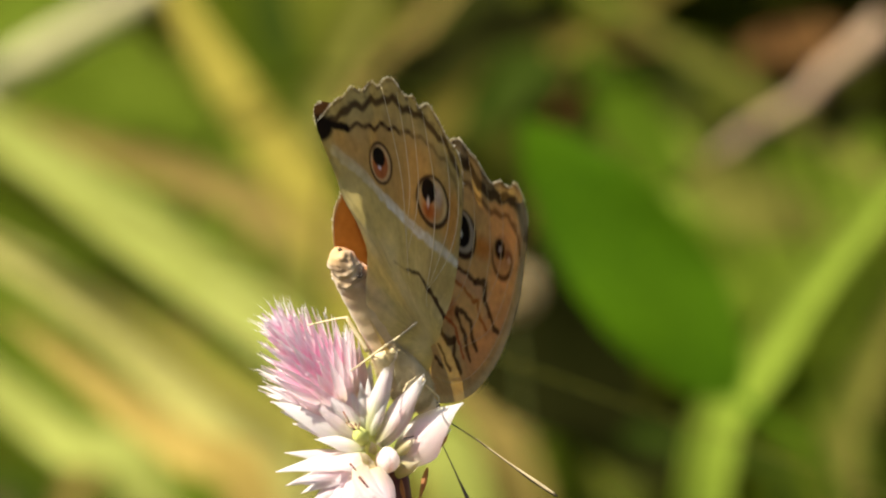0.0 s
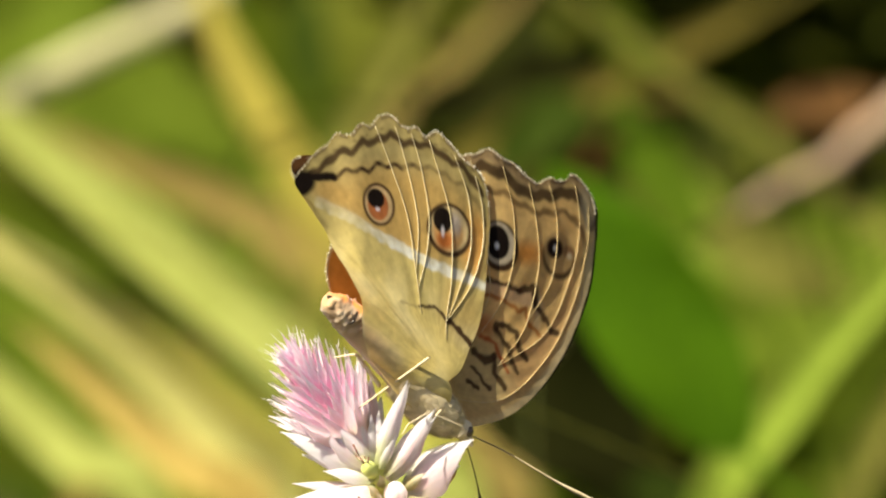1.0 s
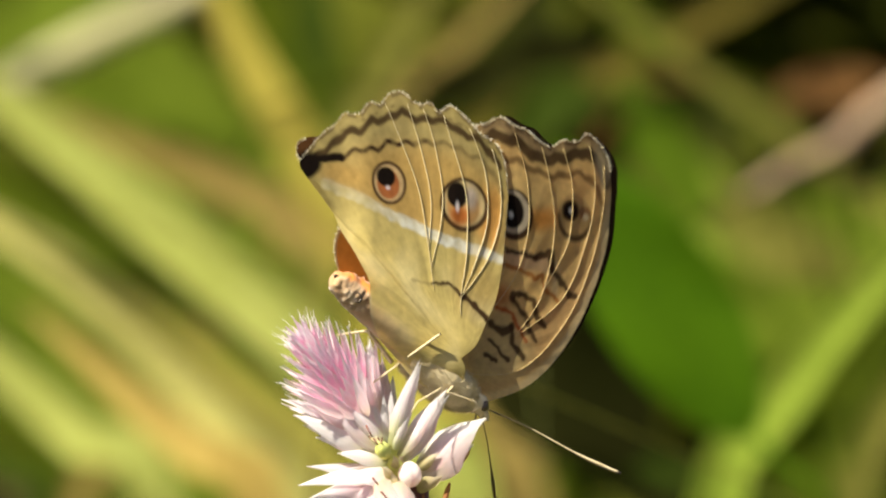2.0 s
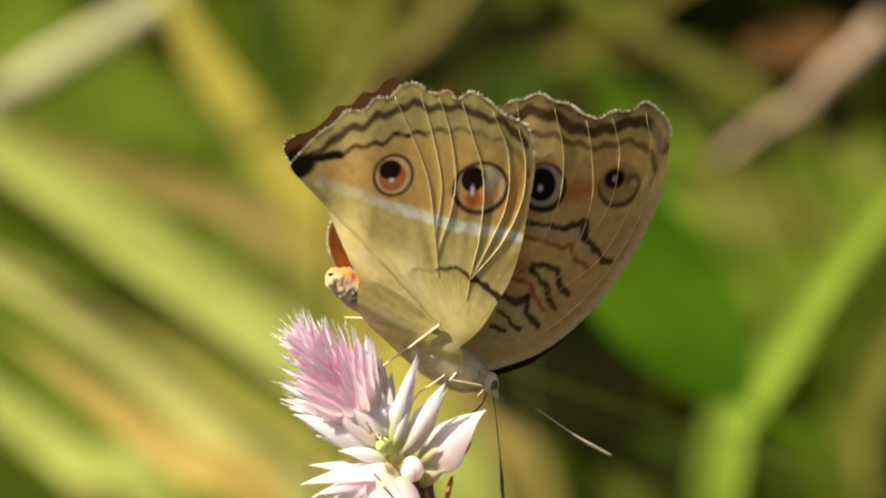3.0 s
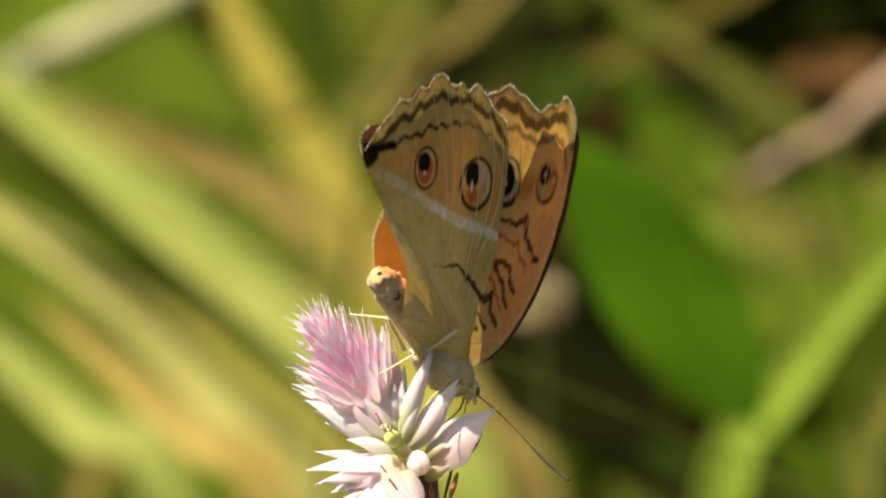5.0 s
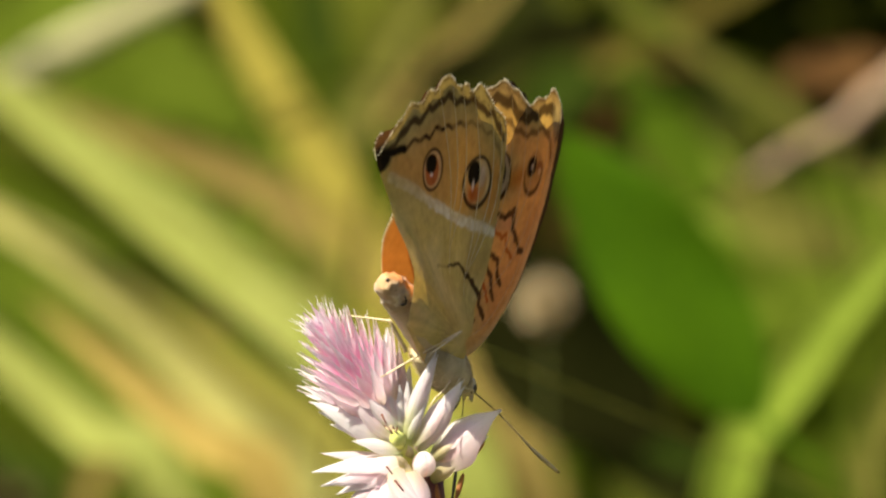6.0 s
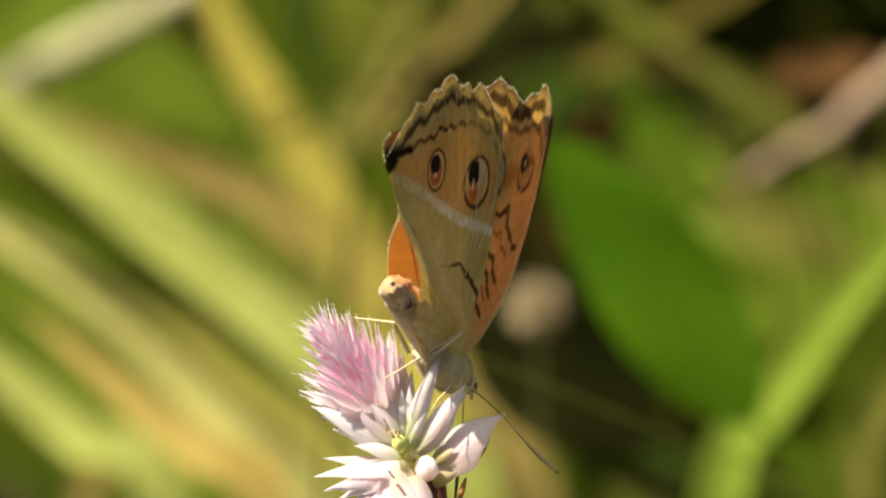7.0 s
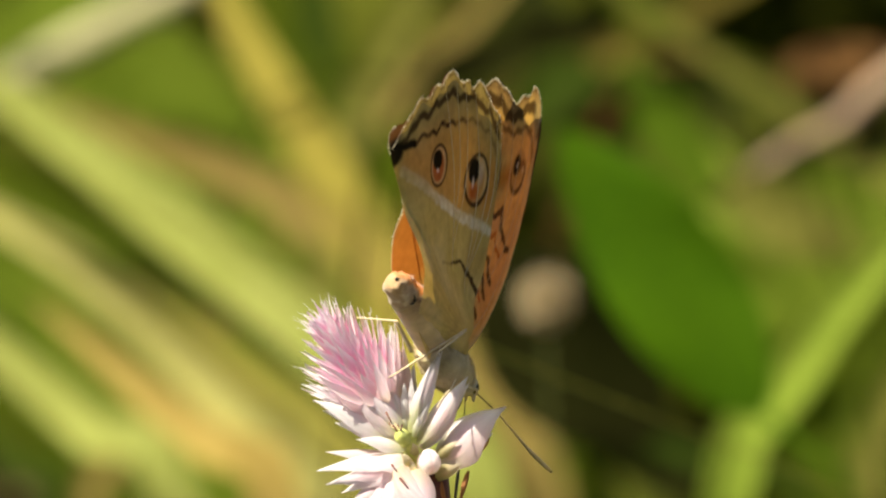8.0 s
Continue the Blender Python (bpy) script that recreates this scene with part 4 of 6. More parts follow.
for mesh, b, t, w, face in (
        (LOW_TEPAL, p4(684, 822, 3.4), p4(752, 912, 4.2), 3.4, (0.2, 0.4, 0.9)),
        (BLUSH_TEPAL, p4(702, 806, 2.6), p4(622, 822, 3.6), 2.2, (0, 0.6, 0.8)),
        (WHITE_TEPAL, p4(702, 802, 1.6), p4(541, 829, 2.6), 2.1, (0, 0.6, 0.8)),
        (SEPAL, p4(712, 822, 2.4), p4(688, 800, 3.6), 1.1, (0, 0.3, 0.9)),
        (SEPAL, p4(716, 834, 2.2), p4(704, 812, 3.8), 1.0, (0.3, 0.1, 0.9)),
        (SEPAL, p4(718, 802, 1.6), p4(710, 780, 2.6), 1.0, (0.3, 0.1, 0.9)),
        (SEPAL, p4(722, 826, 1.6), p4(716, 846, 2.6), 0.9, (0.3, 0.1, 0.9)),
        (BROWN_TEPAL, p4(846, 768, -0.6), p4(826, 806, -0.4), 0.6, (0.4, 0.5, 1)),
        (BROWN_TEPAL, p4(808, 832, -0.8), p4(790, 894, -0.6), 0.55, (0.2, 0, 1)),
        (BROWN_TEPAL, p4(760, 850, 0.2), p4(766, 900, 0.2), 0.45, (0.2, 0, 1)),
        (BROWN_TEPAL, p4(736, 850, 1.0), p4(730, 900, 1.6), 0.55, (0.2, 0, 1))):
    tepal(mesh, b, t, w, face)
for pts in ((p4(672, 816, 4.6), p4(682, 829, 4.9)), (p4(686, 840, 5.4), p4(702, 860, 5.6)), (p4(664, 724, 3.6), p4(674, 744, 4.0))):
    v, f = tube_data(np.array([HEAD @ (Vector(p) * MM) for p in pts]), np.array([0.10, 0.07]) * MM, 6)
    link_mesh("withered_style", v, f, RED_STALK, spike, "dark withered thread")
# shut bud: four rounded scales wrapped over one another
bud_c = Vector(p4(738, 815, 2.2))
for k in range(4):
    bv, bf, bc = [], [], []
    for a in range(11):
        th = math.pi * (0.02 + 0.96 * a / 10)
        for c in range(9):
            ph = radians(90 * k + 25 + 120 * (c / 8 - 0.5) * (1 - 0.5 * (a / 10) ** 3))
            r = 1.06 * (1 + 0.05 * (c / 8)) * (1 + 0.03 * (k % 2)) * (1.04 - 0.16 * (abs(c - 4) / 4) ** 2)
            d = Vector((math.sin(th) * math.cos(ph), -math.cos(th) * (1.12 if th > 1.57 else 1.0), math.sin(th) * math.sin(ph)))
            bv.append(HEAD @ ((bud_c + d * r) * MM))
            bc.append(np.array((0.91, 0.86, 0.84)) * (1 - np.array((0.10, 0.28, 0.24)) * (abs(c - 4) / 4) ** 3) - np.array((0.1, 0.16, 0.3)) * (1 - a / 10) ** 3)
    for a in range(10):
        for c in range(8):
            q = a * 9 + c
            bf.append((q, q + 1, q + 10, q + 9))
    set_pattern(link_mesh("bud_scale", bv, bf, TEPAL, spike, "rounded white scale of a shut bud"), np.clip(bc, 0, 0.92))
# packed pink scales of the tip, set in a spiral round its axis
axis_a, axis_b = Vector(p4(676, 736, 0.0)), Vector(p4(552, 556, 0.6))
axis = axis_b - axis_a
along = axis.normalized()
right = along.cross(Vector((0, 0, 1))).normalized()
front = right.cross(along)
tips = []
for k in range(205):
    s = 0.02 + 0.96 * (k / 204) ** 0.95
    w = k * 2.39996
    swell = 4.9 * (1 - s) ** 0.62 * (0.55 + 0.45 * min(1, (s + 0.12) / 0.35))
    out = right * math.cos(w) + front * math.sin(w)
    c = axis_a + axis * s * 0.84
    length = 5.8 * (1 - 0.50 * s) * rng.uniform(0.85, 1.25)
    lean = 0.58 - 0.36 * s + rng.uniform(-0.12, 0.12)
    base = c + out * swell * 0.40
    end = base + (along + out * lean).normalized() * length + out * swell * 0.16
    mesh = TINY_TEPAL if s > 0.94 else (ROSE_TEPAL if rng.random() < 0.55 else PINK_TEPAL) if s > 0.22 else BLUSH_TEPAL
    tepal(mesh, base, end, rng.uniform(1.1, 1.75) * (1.15 - 0.42 * s), tuple(out + along * 0.2))
    if k % 4 == 0 or s > 0.75:
        tips.append((base, end, out))
hv, hf = [], []
for base, end, out in tips:
    for _ in range(1):
        d = (end - base).normalized()
        side = d.cross(Vector((rng.uniform(-1, 1), rng.uniform(-1, 1), rng.uniform(-1, 1)))).normalized()
        a = end - d * rng.uniform(0.2, 1.2) + side * rng.uniform(0, 0.16)
        e = a + (d + out * rng.uniform(-0.1, 0.3) + side * rng.uniform(-0.2, 0.2)) * rng.uniform(0.6, 1.7)
        i = len(hv)
        s2 = d.cross(side)
        hv += [HEAD @ ((a + side * 0.035) * MM), HEAD @ ((a - side * 0.018 + s2 * 0.03) * MM), HEAD @ ((a - side * 0.018 - s2 * 0.03) * MM), HEAD @ (e * MM)]
        hf += [(i, i + 1, i + 3), (i + 1, i + 2, i + 3), (i + 2, i, i + 3)]
bristles = link_mesh("bristles", hv, hf, TEPAL, spike, "fine white hair-like scale tips")
set_pattern(bristles, np.tile(np.array((0.92, 0.88, 0.89)), (len(hv), 1)))
tagged(bristles, kind="stuff")
v, f = tube_data(np.array([HEAD @ (p * MM) for p in (Vector(p4(728, 824, -0.4)), Vector(p4(702, 776, -0.2)), axis_a, axis_a + axis * 0.5, axis_a + axis * 0.84)]), np.array([1.2, 1.0, 0.9, 0.8, 0.3]) * MM, 12)
link_mesh("flower_axis", v, f, STIGMA, spike, "yellow-green core of the spike")
v, f = tube_data(np.array([HEAD @ (Vector(p) * MM) for p in (p4(696, 776, 1.8), p4(692, 768, 3.4), p4(686, 756, 4.2))]), np.array([0.6, 0.75, 0.3]) * MM, 12)
link_mesh("ovary", v, f, STIGMA, spike, "yellow-green heart of a floret")
for k in range(7):
    a = Vector(p4(690 + rng.uniform(-4, 4), 764 + rng.uniform(-4, 4), 4.0))
    b = Vector(p4(668 + 4 * k, 746 + rng.uniform(-5, 6), 4.6))
    v, f = tube_data(np.array([HEAD @ (a * MM), HEAD @ (b * MM)]), np.array([0.08, 0.07]) * MM, 5)
    link_mesh("stamen", v, f, PALE_LEG if k % 2 else RED_STALK, spike)
spike.location = NODE - plant.location

# ---- ground and vegetation ----
gv, gf = [], []
rad = [0.0] + [0.12 * 1.32 ** k for k in range(34)]
for i, r in enumerate(rad):
    for k in range(48):
        w = 2 * math.pi * k / 48
        x, y = r * math.cos(w), r * math.sin(w)
        gv.append((x, y, 0.02 * min(1, r) * noise.noise((x * 2.1, y * 2.1, 0.0)) - 0.005))
for i in range(len(rad) - 1):
    for k in range(48):
        k2 = (k + 1) % 48
        gf.append((i * 48 + k, i * 48 + k2, (i + 1) * 48 + k2, (i + 1) * 48 + k))
tagged(link_mesh("ground", gv, gf, SOIL), "thatch of dry and green grass over soil", "ground", kind="structure")

LEAN = Vector((0, -0.906, 0.423))


def ribbon(name, points, width, mat, label, category, fold=0.25, count=26, twist=0.0, shape="blade", cols=6):
    """A blade or leaf along the points, rooted at the first; width in metres."""
    line = spline(points, count)
    tan = np.gradient(line, axis=0)
    tan /= np.linalg.norm(tan, axis=1)[:, None]
    v, f, al = [], [], []
    for i in range(count):
        t = i / (count - 1)
        if shape == "blade":
            w = width * min(1.0, 0.45 + 2.2 * t) * (1 - max(0, (t - 0.8) / 0.2) ** 2 * 0.96)
        elif shape == "leaf":
            w = width * (0.02 + 0.98 * max(0.0, math.sin(math.pi * t ** 0.85)) ** 0.7)
        else:
            w = width
        side = np.cross(tan[i], np.array(Matrix.Rotation(twist * t, 3, Vector(tan[i])) @ LEAN))
        side /= np.linalg.norm(side) + 1e-9
        up = np.cross(side, tan[i])
        for k in range(cols + 1):
            s = 2 * k / cols - 1
            wave = 0.05 * math.sin(9 * t + 2 * s) if shape == "leaf" else 0.0
            v.append(line[i] + side * s * w / 2 + up * (fold * abs(s) * w / 2 + wave * w * abs(s)))
            al.append((s, t, 0))
    for i in range(count - 1):
        for k in range(cols):
            q = i * (cols + 1) + k
            f.append((q, q + 1, q + cols + 2, q + cols + 1))
    ob = link_mesh(name, v, f, mat)
    return tagged(ob, label, category)


def grass_blade(points, width, mat, label, twist=0.0, fold=0.25):
    ob = ribbon("grass_blade", points, width, mat, label, "grass", fold, 30, twist)
    v, f = tube_data(spline(points, 30) - np.array(LEAN) * 0.0003, [width * 0.05, width * 0.05, width * 0.02], 6)
    link_mesh("midrib", v, f, mat, ob)
    return tagged(ob, group="long grass blades")


def leaf(points, width, mat, label, fold=0.12):
    ob = ribbon("broad_leaf", points, width, mat, label, "leaf", fold, 34, 0.0, "leaf", 10)
    p = Vector(points[0])
    down = (p - Vector(points[1])).normalized() * 0.06
    tube("leaf_stalk", [tuple(p), tuple(p + down * 0.5), (p.x + down.x, p.y + down.y, p.z * 0.5), (p.x + down.x * 1.3, p.y + down.y, -0.01)], [0.0005, 0.0006, 0.0008], mat, ob, "", 24, 8)
    mid = spline(points, 34) - np.array(LEAN) * 0.0004
    v, f = tube_data(mid, [0.0006, 0.0005, 0.0002], 6)
    link_mesh("midrib", v, f, mat, ob)
    return ob


def stem(name, points, radii, mat, label, category):
    ob = tagged(tube(name, points, radii, mat, None, "", 40, 10), label, category)
    line = spline(points, 40)
    for k in (9, 19, 28):
        v, f = tube_data(np.array([line[k - 1] * 0.5 + line[k] * 0.5, line[k], line[k] * 0.5 + line[k + 1] * 0.5]), np.array([1.0, 1.22, 1.0]) * radii[1], 12)
        link_mesh("joint", v, f, mat, ob)
    return ob


grass_blade([(0.0344, 0.7602, 0.0000), (0.0300, 0.7752, 0.0629), (0.0213, 0.7952, 0.1258), (0.0075, 0.8015, 0.1393), (-0.0142, 0.8099, 0.1572), (-0.0360, 0.8182, 0.1751), (-0.0577, 0.8261, 0.1921), (-0.0834, 0.8332, 0.2073), (-0.1091, 0.8403, 0.2225)], 0.0188, LIME, "broad yellow-green grass blade far back", 0.0, 0.25)
grass_blade([(-0.0080, 0.7615, 0.0000), (-0.0140, 0.7765, 0.0643), (-0.0261, 0.7965, 0.1285), (-0.0449, 0.8049, 0.1464), (-0.0656, 0.8124, 0.1626), (-0.0863, 0.8182, 0.1751), (-0.1071, 0.8241, 0.1876)], 0.0207, LIME, "broad lime-green grass blade far back", 0.0, 0.25)
grass_blade([(0.0310, 0.7423, 0.0000), (0.0277, 0.7573, 0.0674), (0.0211, 0.7773, 0.1348), (0.0113, 0.7827, 0.1463), (-0.0043, 0.7901, 0.1622), (-0.0199, 0.7980, 0.1791), (-0.0356, 0.8050, 0.1941), (-0.0493, 0.8116, 0.2083), (-0.0620, 0.8182, 0.2225), (-0.0747, 0.8249, 0.2366)], 0.0147, LIME, "olive-green grass blade far back", 0.0, 0.25)
grass_blade([(0.0053, 0.7602, 0.0000), (0.0037, 0.7752, 0.0629), (0.0006, 0.7952, 0.1258), (-0.0043, 0.8124, 0.1626), (-0.0083, 0.8203, 0.1796), (-0.0162, 0.8261, 0.1921), (-0.0261, 0.8316, 0.2037), (-0.0350, 0.8366, 0.2145), (-0.0439, 0.8416, 0.2252)], 0.0128, FRESH, "fresh green grass blade far back", 0.0, 0.25)
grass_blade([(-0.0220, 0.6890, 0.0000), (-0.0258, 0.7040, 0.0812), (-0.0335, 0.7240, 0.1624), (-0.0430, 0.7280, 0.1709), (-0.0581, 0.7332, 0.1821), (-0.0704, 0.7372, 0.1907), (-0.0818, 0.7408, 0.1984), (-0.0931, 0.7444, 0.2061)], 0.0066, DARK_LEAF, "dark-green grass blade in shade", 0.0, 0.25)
grass_blade([(0.0260, 0.7065, 0.0000), (0.0220, 0.7215, 0.0763), (0.0140, 0.7415, 0.1526), (0.0034, 0.7468, 0.1639), (-0.0100, 0.7520, 0.1751), (-0.0233, 0.7569, 0.1855), (-0.0367, 0.7613, 0.1951), (-0.0520, 0.7662, 0.2055), (-0.0674, 0.7710, 0.2159)], 0.0124, LIME, "lime-green grass blade behind the flower", 0.0, 0.25)
grass_blade([(0.0290, 0.5990, 0.0000), (0.0246, 0.6140, 0.1030), (0.0157, 0.6340, 0.2061), (0.0059, 0.6431, 0.2255), (-0.0039, 0.6488, 0.2377), (-0.0147, 0.6529, 0.2466), (-0.0254, 0.6560, 0.2531), (-0.0370, 0.6582, 0.2578), (-0.0487, 0.6601, 0.2620), (-0.0594, 0.6620, 0.2660), (-0.0701, 0.6639, 0.2701)], 0.0072, DRY, "tan withered grass blade leaning over", 0.0, 0.25)
grass_blade([(0.0111, 0.5990, 0.0000), (0.0079, 0.6140, 0.1030), (0.0014, 0.6340, 0.2061), (-0.0057, 0.6446, 0.2288), (-0.0129, 0.6522, 0.2450), (-0.0174, 0.6567, 0.2547), (-0.0223, 0.6601, 0.2620), (-0.0274, 0.6635, 0.2693), (-0.0326, 0.6673, 0.2774), (-0.0370, 0.6718, 0.2871), (-0.0415, 0.6764, 0.2969)], 0.0085, STRAW, "straw-yellow dry grass blade", 0.0, 0.25)
grass_blade([(-0.0167, 0.6707, 0.0000), (-0.0175, 0.6857, 0.0852), (-0.0191, 0.7057, 0.1704), (-0.0210, 0.7168, 0.1942), (-0.0210, 0.7247, 0.2111), (-0.0196, 0.7298, 0.2222), (-0.0168, 0.7334, 0.2298), (-0.0125, 0.7367, 0.2370), (-0.0079, 0.7401, 0.2442), (-0.0022, 0.7449, 0.2544), (0.0034, 0.7496, 0.2646)], 0.0067, OLIVE_PALE, "pale olive grass blade, upright", 0.0, 0.25)
grass_blade([(-0.0830, 0.7244, 0.0000), (-0.0767, 0.7394, 0.0718), (-0.0642, 0.7594, 0.1437), (-0.0468, 0.7705, 0.1673), (-0.0333, 0.7778, 0.1831), (-0.0217, 0.7840, 0.1963), (-0.0130, 0.7884, 0.2059), (-0.0057, 0.7919, 0.2134), (0.0025, 0.7952, 0.2204), (0.0132, 0.7999, 0.2305), (0.0238, 0.8046, 0.2405)], 0.0043, DRY, "brownish dry grass blade leaning over", 0.0, 0.25)
grass_blade([(0.0206, 0.5274, 0.0000), (0.0156, 0.5424, 0.1209), (0.0056, 0.5624, 0.2417), (-0.0055, 0.5682, 0.2541), (-0.0165, 0.5729, 0.2641), (-0.0285, 0.5772, 0.2734), (-0.0404, 0.5815, 0.2827), (-0.0524, 0.5857, 0.2916), (-0.0626, 0.5891, 0.2989), (-0.0745, 0.5921, 0.3055), (-0.0865, 0.5952, 0.3121)], 0.0094, PALE_LIME, "long pale yellow-green grass blade, sunlit", 0.0, 0.25)
# a shadow line between the blades, made as a near-black blade
grass_blade([(0.0047, 0.4916, 0.0000), (0.0025, 0.5066, 0.1298), (-0.0020, 0.5266, 0.2595), (-0.0070, 0.5290, 0.2648), (-0.0186, 0.5347, 0.2769), (-0.0295, 0.5389, 0.2859), (-0.0403, 0.5425, 0.2936), (-0.0494, 0.5452, 0.2995), (-0.0594, 0.5481, 0.3057), (-0.0702, 0.5510, 0.3120), (-0.0810, 0.5539, 0.3182)], 0.0017, GAP_SHADE, "dark thin blade standing in for a shadow line", 0.0, 0.25)
grass_blade([(-0.0045, 0.5453, 0.0000), (-0.0091, 0.5603, 0.1164), (-0.0185, 0.5803, 0.2328), (-0.0288, 0.5860, 0.2449), (-0.0401, 0.5909, 0.2555), (-0.0513, 0.5955, 0.2653), (-0.0608, 0.5986, 0.2719), (-0.0746, 0.6018, 0.2790), (-0.0884, 0.6051, 0.2860)], 0.0069, PALE_STRAW, "pale straw-coloured grass blade, sunlit", 0.0, 0.25)
grass_blade([(0.0060, 0.5808, 0.0000), (0.0012, 0.5958, 0.1071), (-0.0083, 0.6158, 0.2142), (-0.0189, 0.6210, 0.2254), (-0.0286, 0.6247, 0.2334), (-0.0401, 0.6288, 0.2422), (-0.0516, 0.6330, 0.2510)], 0.0080, STRAW_LIME, "sunlit yellow grass blade behind the flower", 0.0, 0.25)
grass_blade([(-0.0222, 0.6345, 0.0000), (-0.0259, 0.6495, 0.0937), (-0.0333, 0.6695, 0.1874), (-0.0415, 0.6737, 0.1965), (-0.0525, 0.6792, 0.2081), (-0.0653, 0.6848, 0.2202), (-0.0782, 0.6892, 0.2297), (-0.0910, 0.6937, 0.2392)], 0.0064, LIME, "lime-green grass blade between paler ones", 0.0, 0.25)
grass_blade([(-0.0263, 0.5278, 0.0000), (-0.0313, 0.5428, 0.1212), (-0.0413, 0.5628, 0.2425), (-0.0524, 0.5678, 0.2533), (-0.0626, 0.5717, 0.2617), (-0.0745, 0.5761, 0.2711), (-0.0865, 0.5805, 0.2805)], 0.0078, PALE_LIME, "pale green grass blade, sunlit", 0.0, 0.25)
grass_blade([(-0.0268, 0.6707, 0.0000), (-0.0308, 0.6857, 0.0852), (-0.0387, 0.7057, 0.1704), (-0.0481, 0.7104, 0.1806), (-0.0584, 0.7148, 0.1899), (-0.0696, 0.7191, 0.1993), (-0.0809, 0.7235, 0.2086)], 0.0047, LIME, "fresh green grass blade low down", 0.0, 0.25)
grass_blade([(-0.0094, 0.4737, 0.0000), (-0.0146, 0.4887, 0.1342), (-0.0250, 0.5087, 0.2685), (-0.0365, 0.5139, 0.2796), (-0.0426, 0.5162, 0.2847), (-0.0488, 0.5186, 0.2897), (-0.0546, 0.5207, 0.2941), (-0.0603, 0.5227, 0.2986)], 0.0086, PEACH, "tan withered grass blade", 0.0, 0.25)
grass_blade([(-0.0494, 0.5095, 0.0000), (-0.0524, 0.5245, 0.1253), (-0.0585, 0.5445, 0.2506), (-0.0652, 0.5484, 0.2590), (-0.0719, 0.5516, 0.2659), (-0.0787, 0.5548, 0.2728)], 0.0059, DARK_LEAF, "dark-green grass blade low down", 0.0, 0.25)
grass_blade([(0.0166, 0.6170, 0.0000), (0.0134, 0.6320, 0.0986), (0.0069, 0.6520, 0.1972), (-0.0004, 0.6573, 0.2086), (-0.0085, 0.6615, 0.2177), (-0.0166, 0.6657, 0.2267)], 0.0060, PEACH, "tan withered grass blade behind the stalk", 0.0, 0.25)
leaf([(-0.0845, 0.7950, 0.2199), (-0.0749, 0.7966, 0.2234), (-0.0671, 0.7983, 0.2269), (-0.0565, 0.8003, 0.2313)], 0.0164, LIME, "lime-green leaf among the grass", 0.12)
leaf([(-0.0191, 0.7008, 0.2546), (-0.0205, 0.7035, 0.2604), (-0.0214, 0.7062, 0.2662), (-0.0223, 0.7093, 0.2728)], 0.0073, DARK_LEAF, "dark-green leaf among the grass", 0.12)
# near-black leaf added to darken a gap in the grass
leaf([(-0.0039, 0.6635, 0.2693), (0.0014, 0.6643, 0.2709), (0.0068, 0.6652, 0.2729), (0.0122, 0.6666, 0.2758)], 0.0076, GAP_SHADE, "near-black leaf standing in for a dark gap in the grass", 0.12)
stem("grey_stalk", [(-0.0827, 0.7710, 0.2159), (-0.0693, 0.7746, 0.2235), (-0.0578, 0.7772, 0.2291), (-0.0463, 0.7795, 0.2341), (-0.0348, 0.7824, 0.2402)], [0.0029, 0.0030, 0.0025], GREY, "bleached grey dead stalk", "stalk")
leaf([(0.0558, 0.7369, 0.2374), (0.0614, 0.7374, 0.2384), (0.0670, 0.7377, 0.2391), (0.0745, 0.7381, 0.2398)], 0.0062, DEAD_LEAF, "reddish-brown dead leaf under the twig", 0.12)
leaf([(0.0427, 0.7187, 0.1984), (0.0539, 0.7227, 0.2069), (0.0651, 0.7267, 0.2154), (0.0801, 0.7306, 0.2239)], 0.0234, LIME, "yellow-green leaf behind the twig", 0.12)
leaf([(0.0538, 0.7786, 0.1849), (0.0480, 0.7819, 0.1919), (0.0427, 0.7852, 0.1989), (0.0373, 0.7884, 0.2059)], 0.0116, BRIGHT_LIME, "bright lime-green leaf in the sun", 0.12)
leaf([(0.0640, 0.6518, 0.2442), (0.0569, 0.6533, 0.2474), (0.0497, 0.6548, 0.2506), (0.0417, 0.6575, 0.2563)], 0.0107, OLIVE_PALE, "olive-yellow leaf behind the twig", 0.12)
leaf([(0.0421, 0.6367, 0.2590), (0.0377, 0.6397, 0.2655), (0.0332, 0.6430, 0.2727), (0.0279, 0.6468, 0.2807)], 0.0093, MID_GREEN, "green leaf half in the sun", 0.12)
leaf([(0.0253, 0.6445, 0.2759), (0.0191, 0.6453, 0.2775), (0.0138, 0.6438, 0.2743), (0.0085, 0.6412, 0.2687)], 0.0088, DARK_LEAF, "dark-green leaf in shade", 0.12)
# near-black leaf added as the shade of a gap
leaf([(0.0271, 0.7039, 0.2612), (0.0207, 0.7035, 0.2604), (0.0134, 0.7031, 0.2596), (0.0070, 0.7024, 0.2579)], 0.0073, GAP_SHADE, "near-black leaf standing in for a dark gap high up", 0.12)
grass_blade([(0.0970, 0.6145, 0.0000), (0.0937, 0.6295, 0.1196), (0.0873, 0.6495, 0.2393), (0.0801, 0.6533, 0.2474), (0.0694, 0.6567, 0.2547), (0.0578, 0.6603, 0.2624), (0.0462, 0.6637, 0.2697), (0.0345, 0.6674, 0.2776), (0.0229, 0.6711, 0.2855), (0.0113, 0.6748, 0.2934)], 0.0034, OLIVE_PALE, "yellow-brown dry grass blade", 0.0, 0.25)
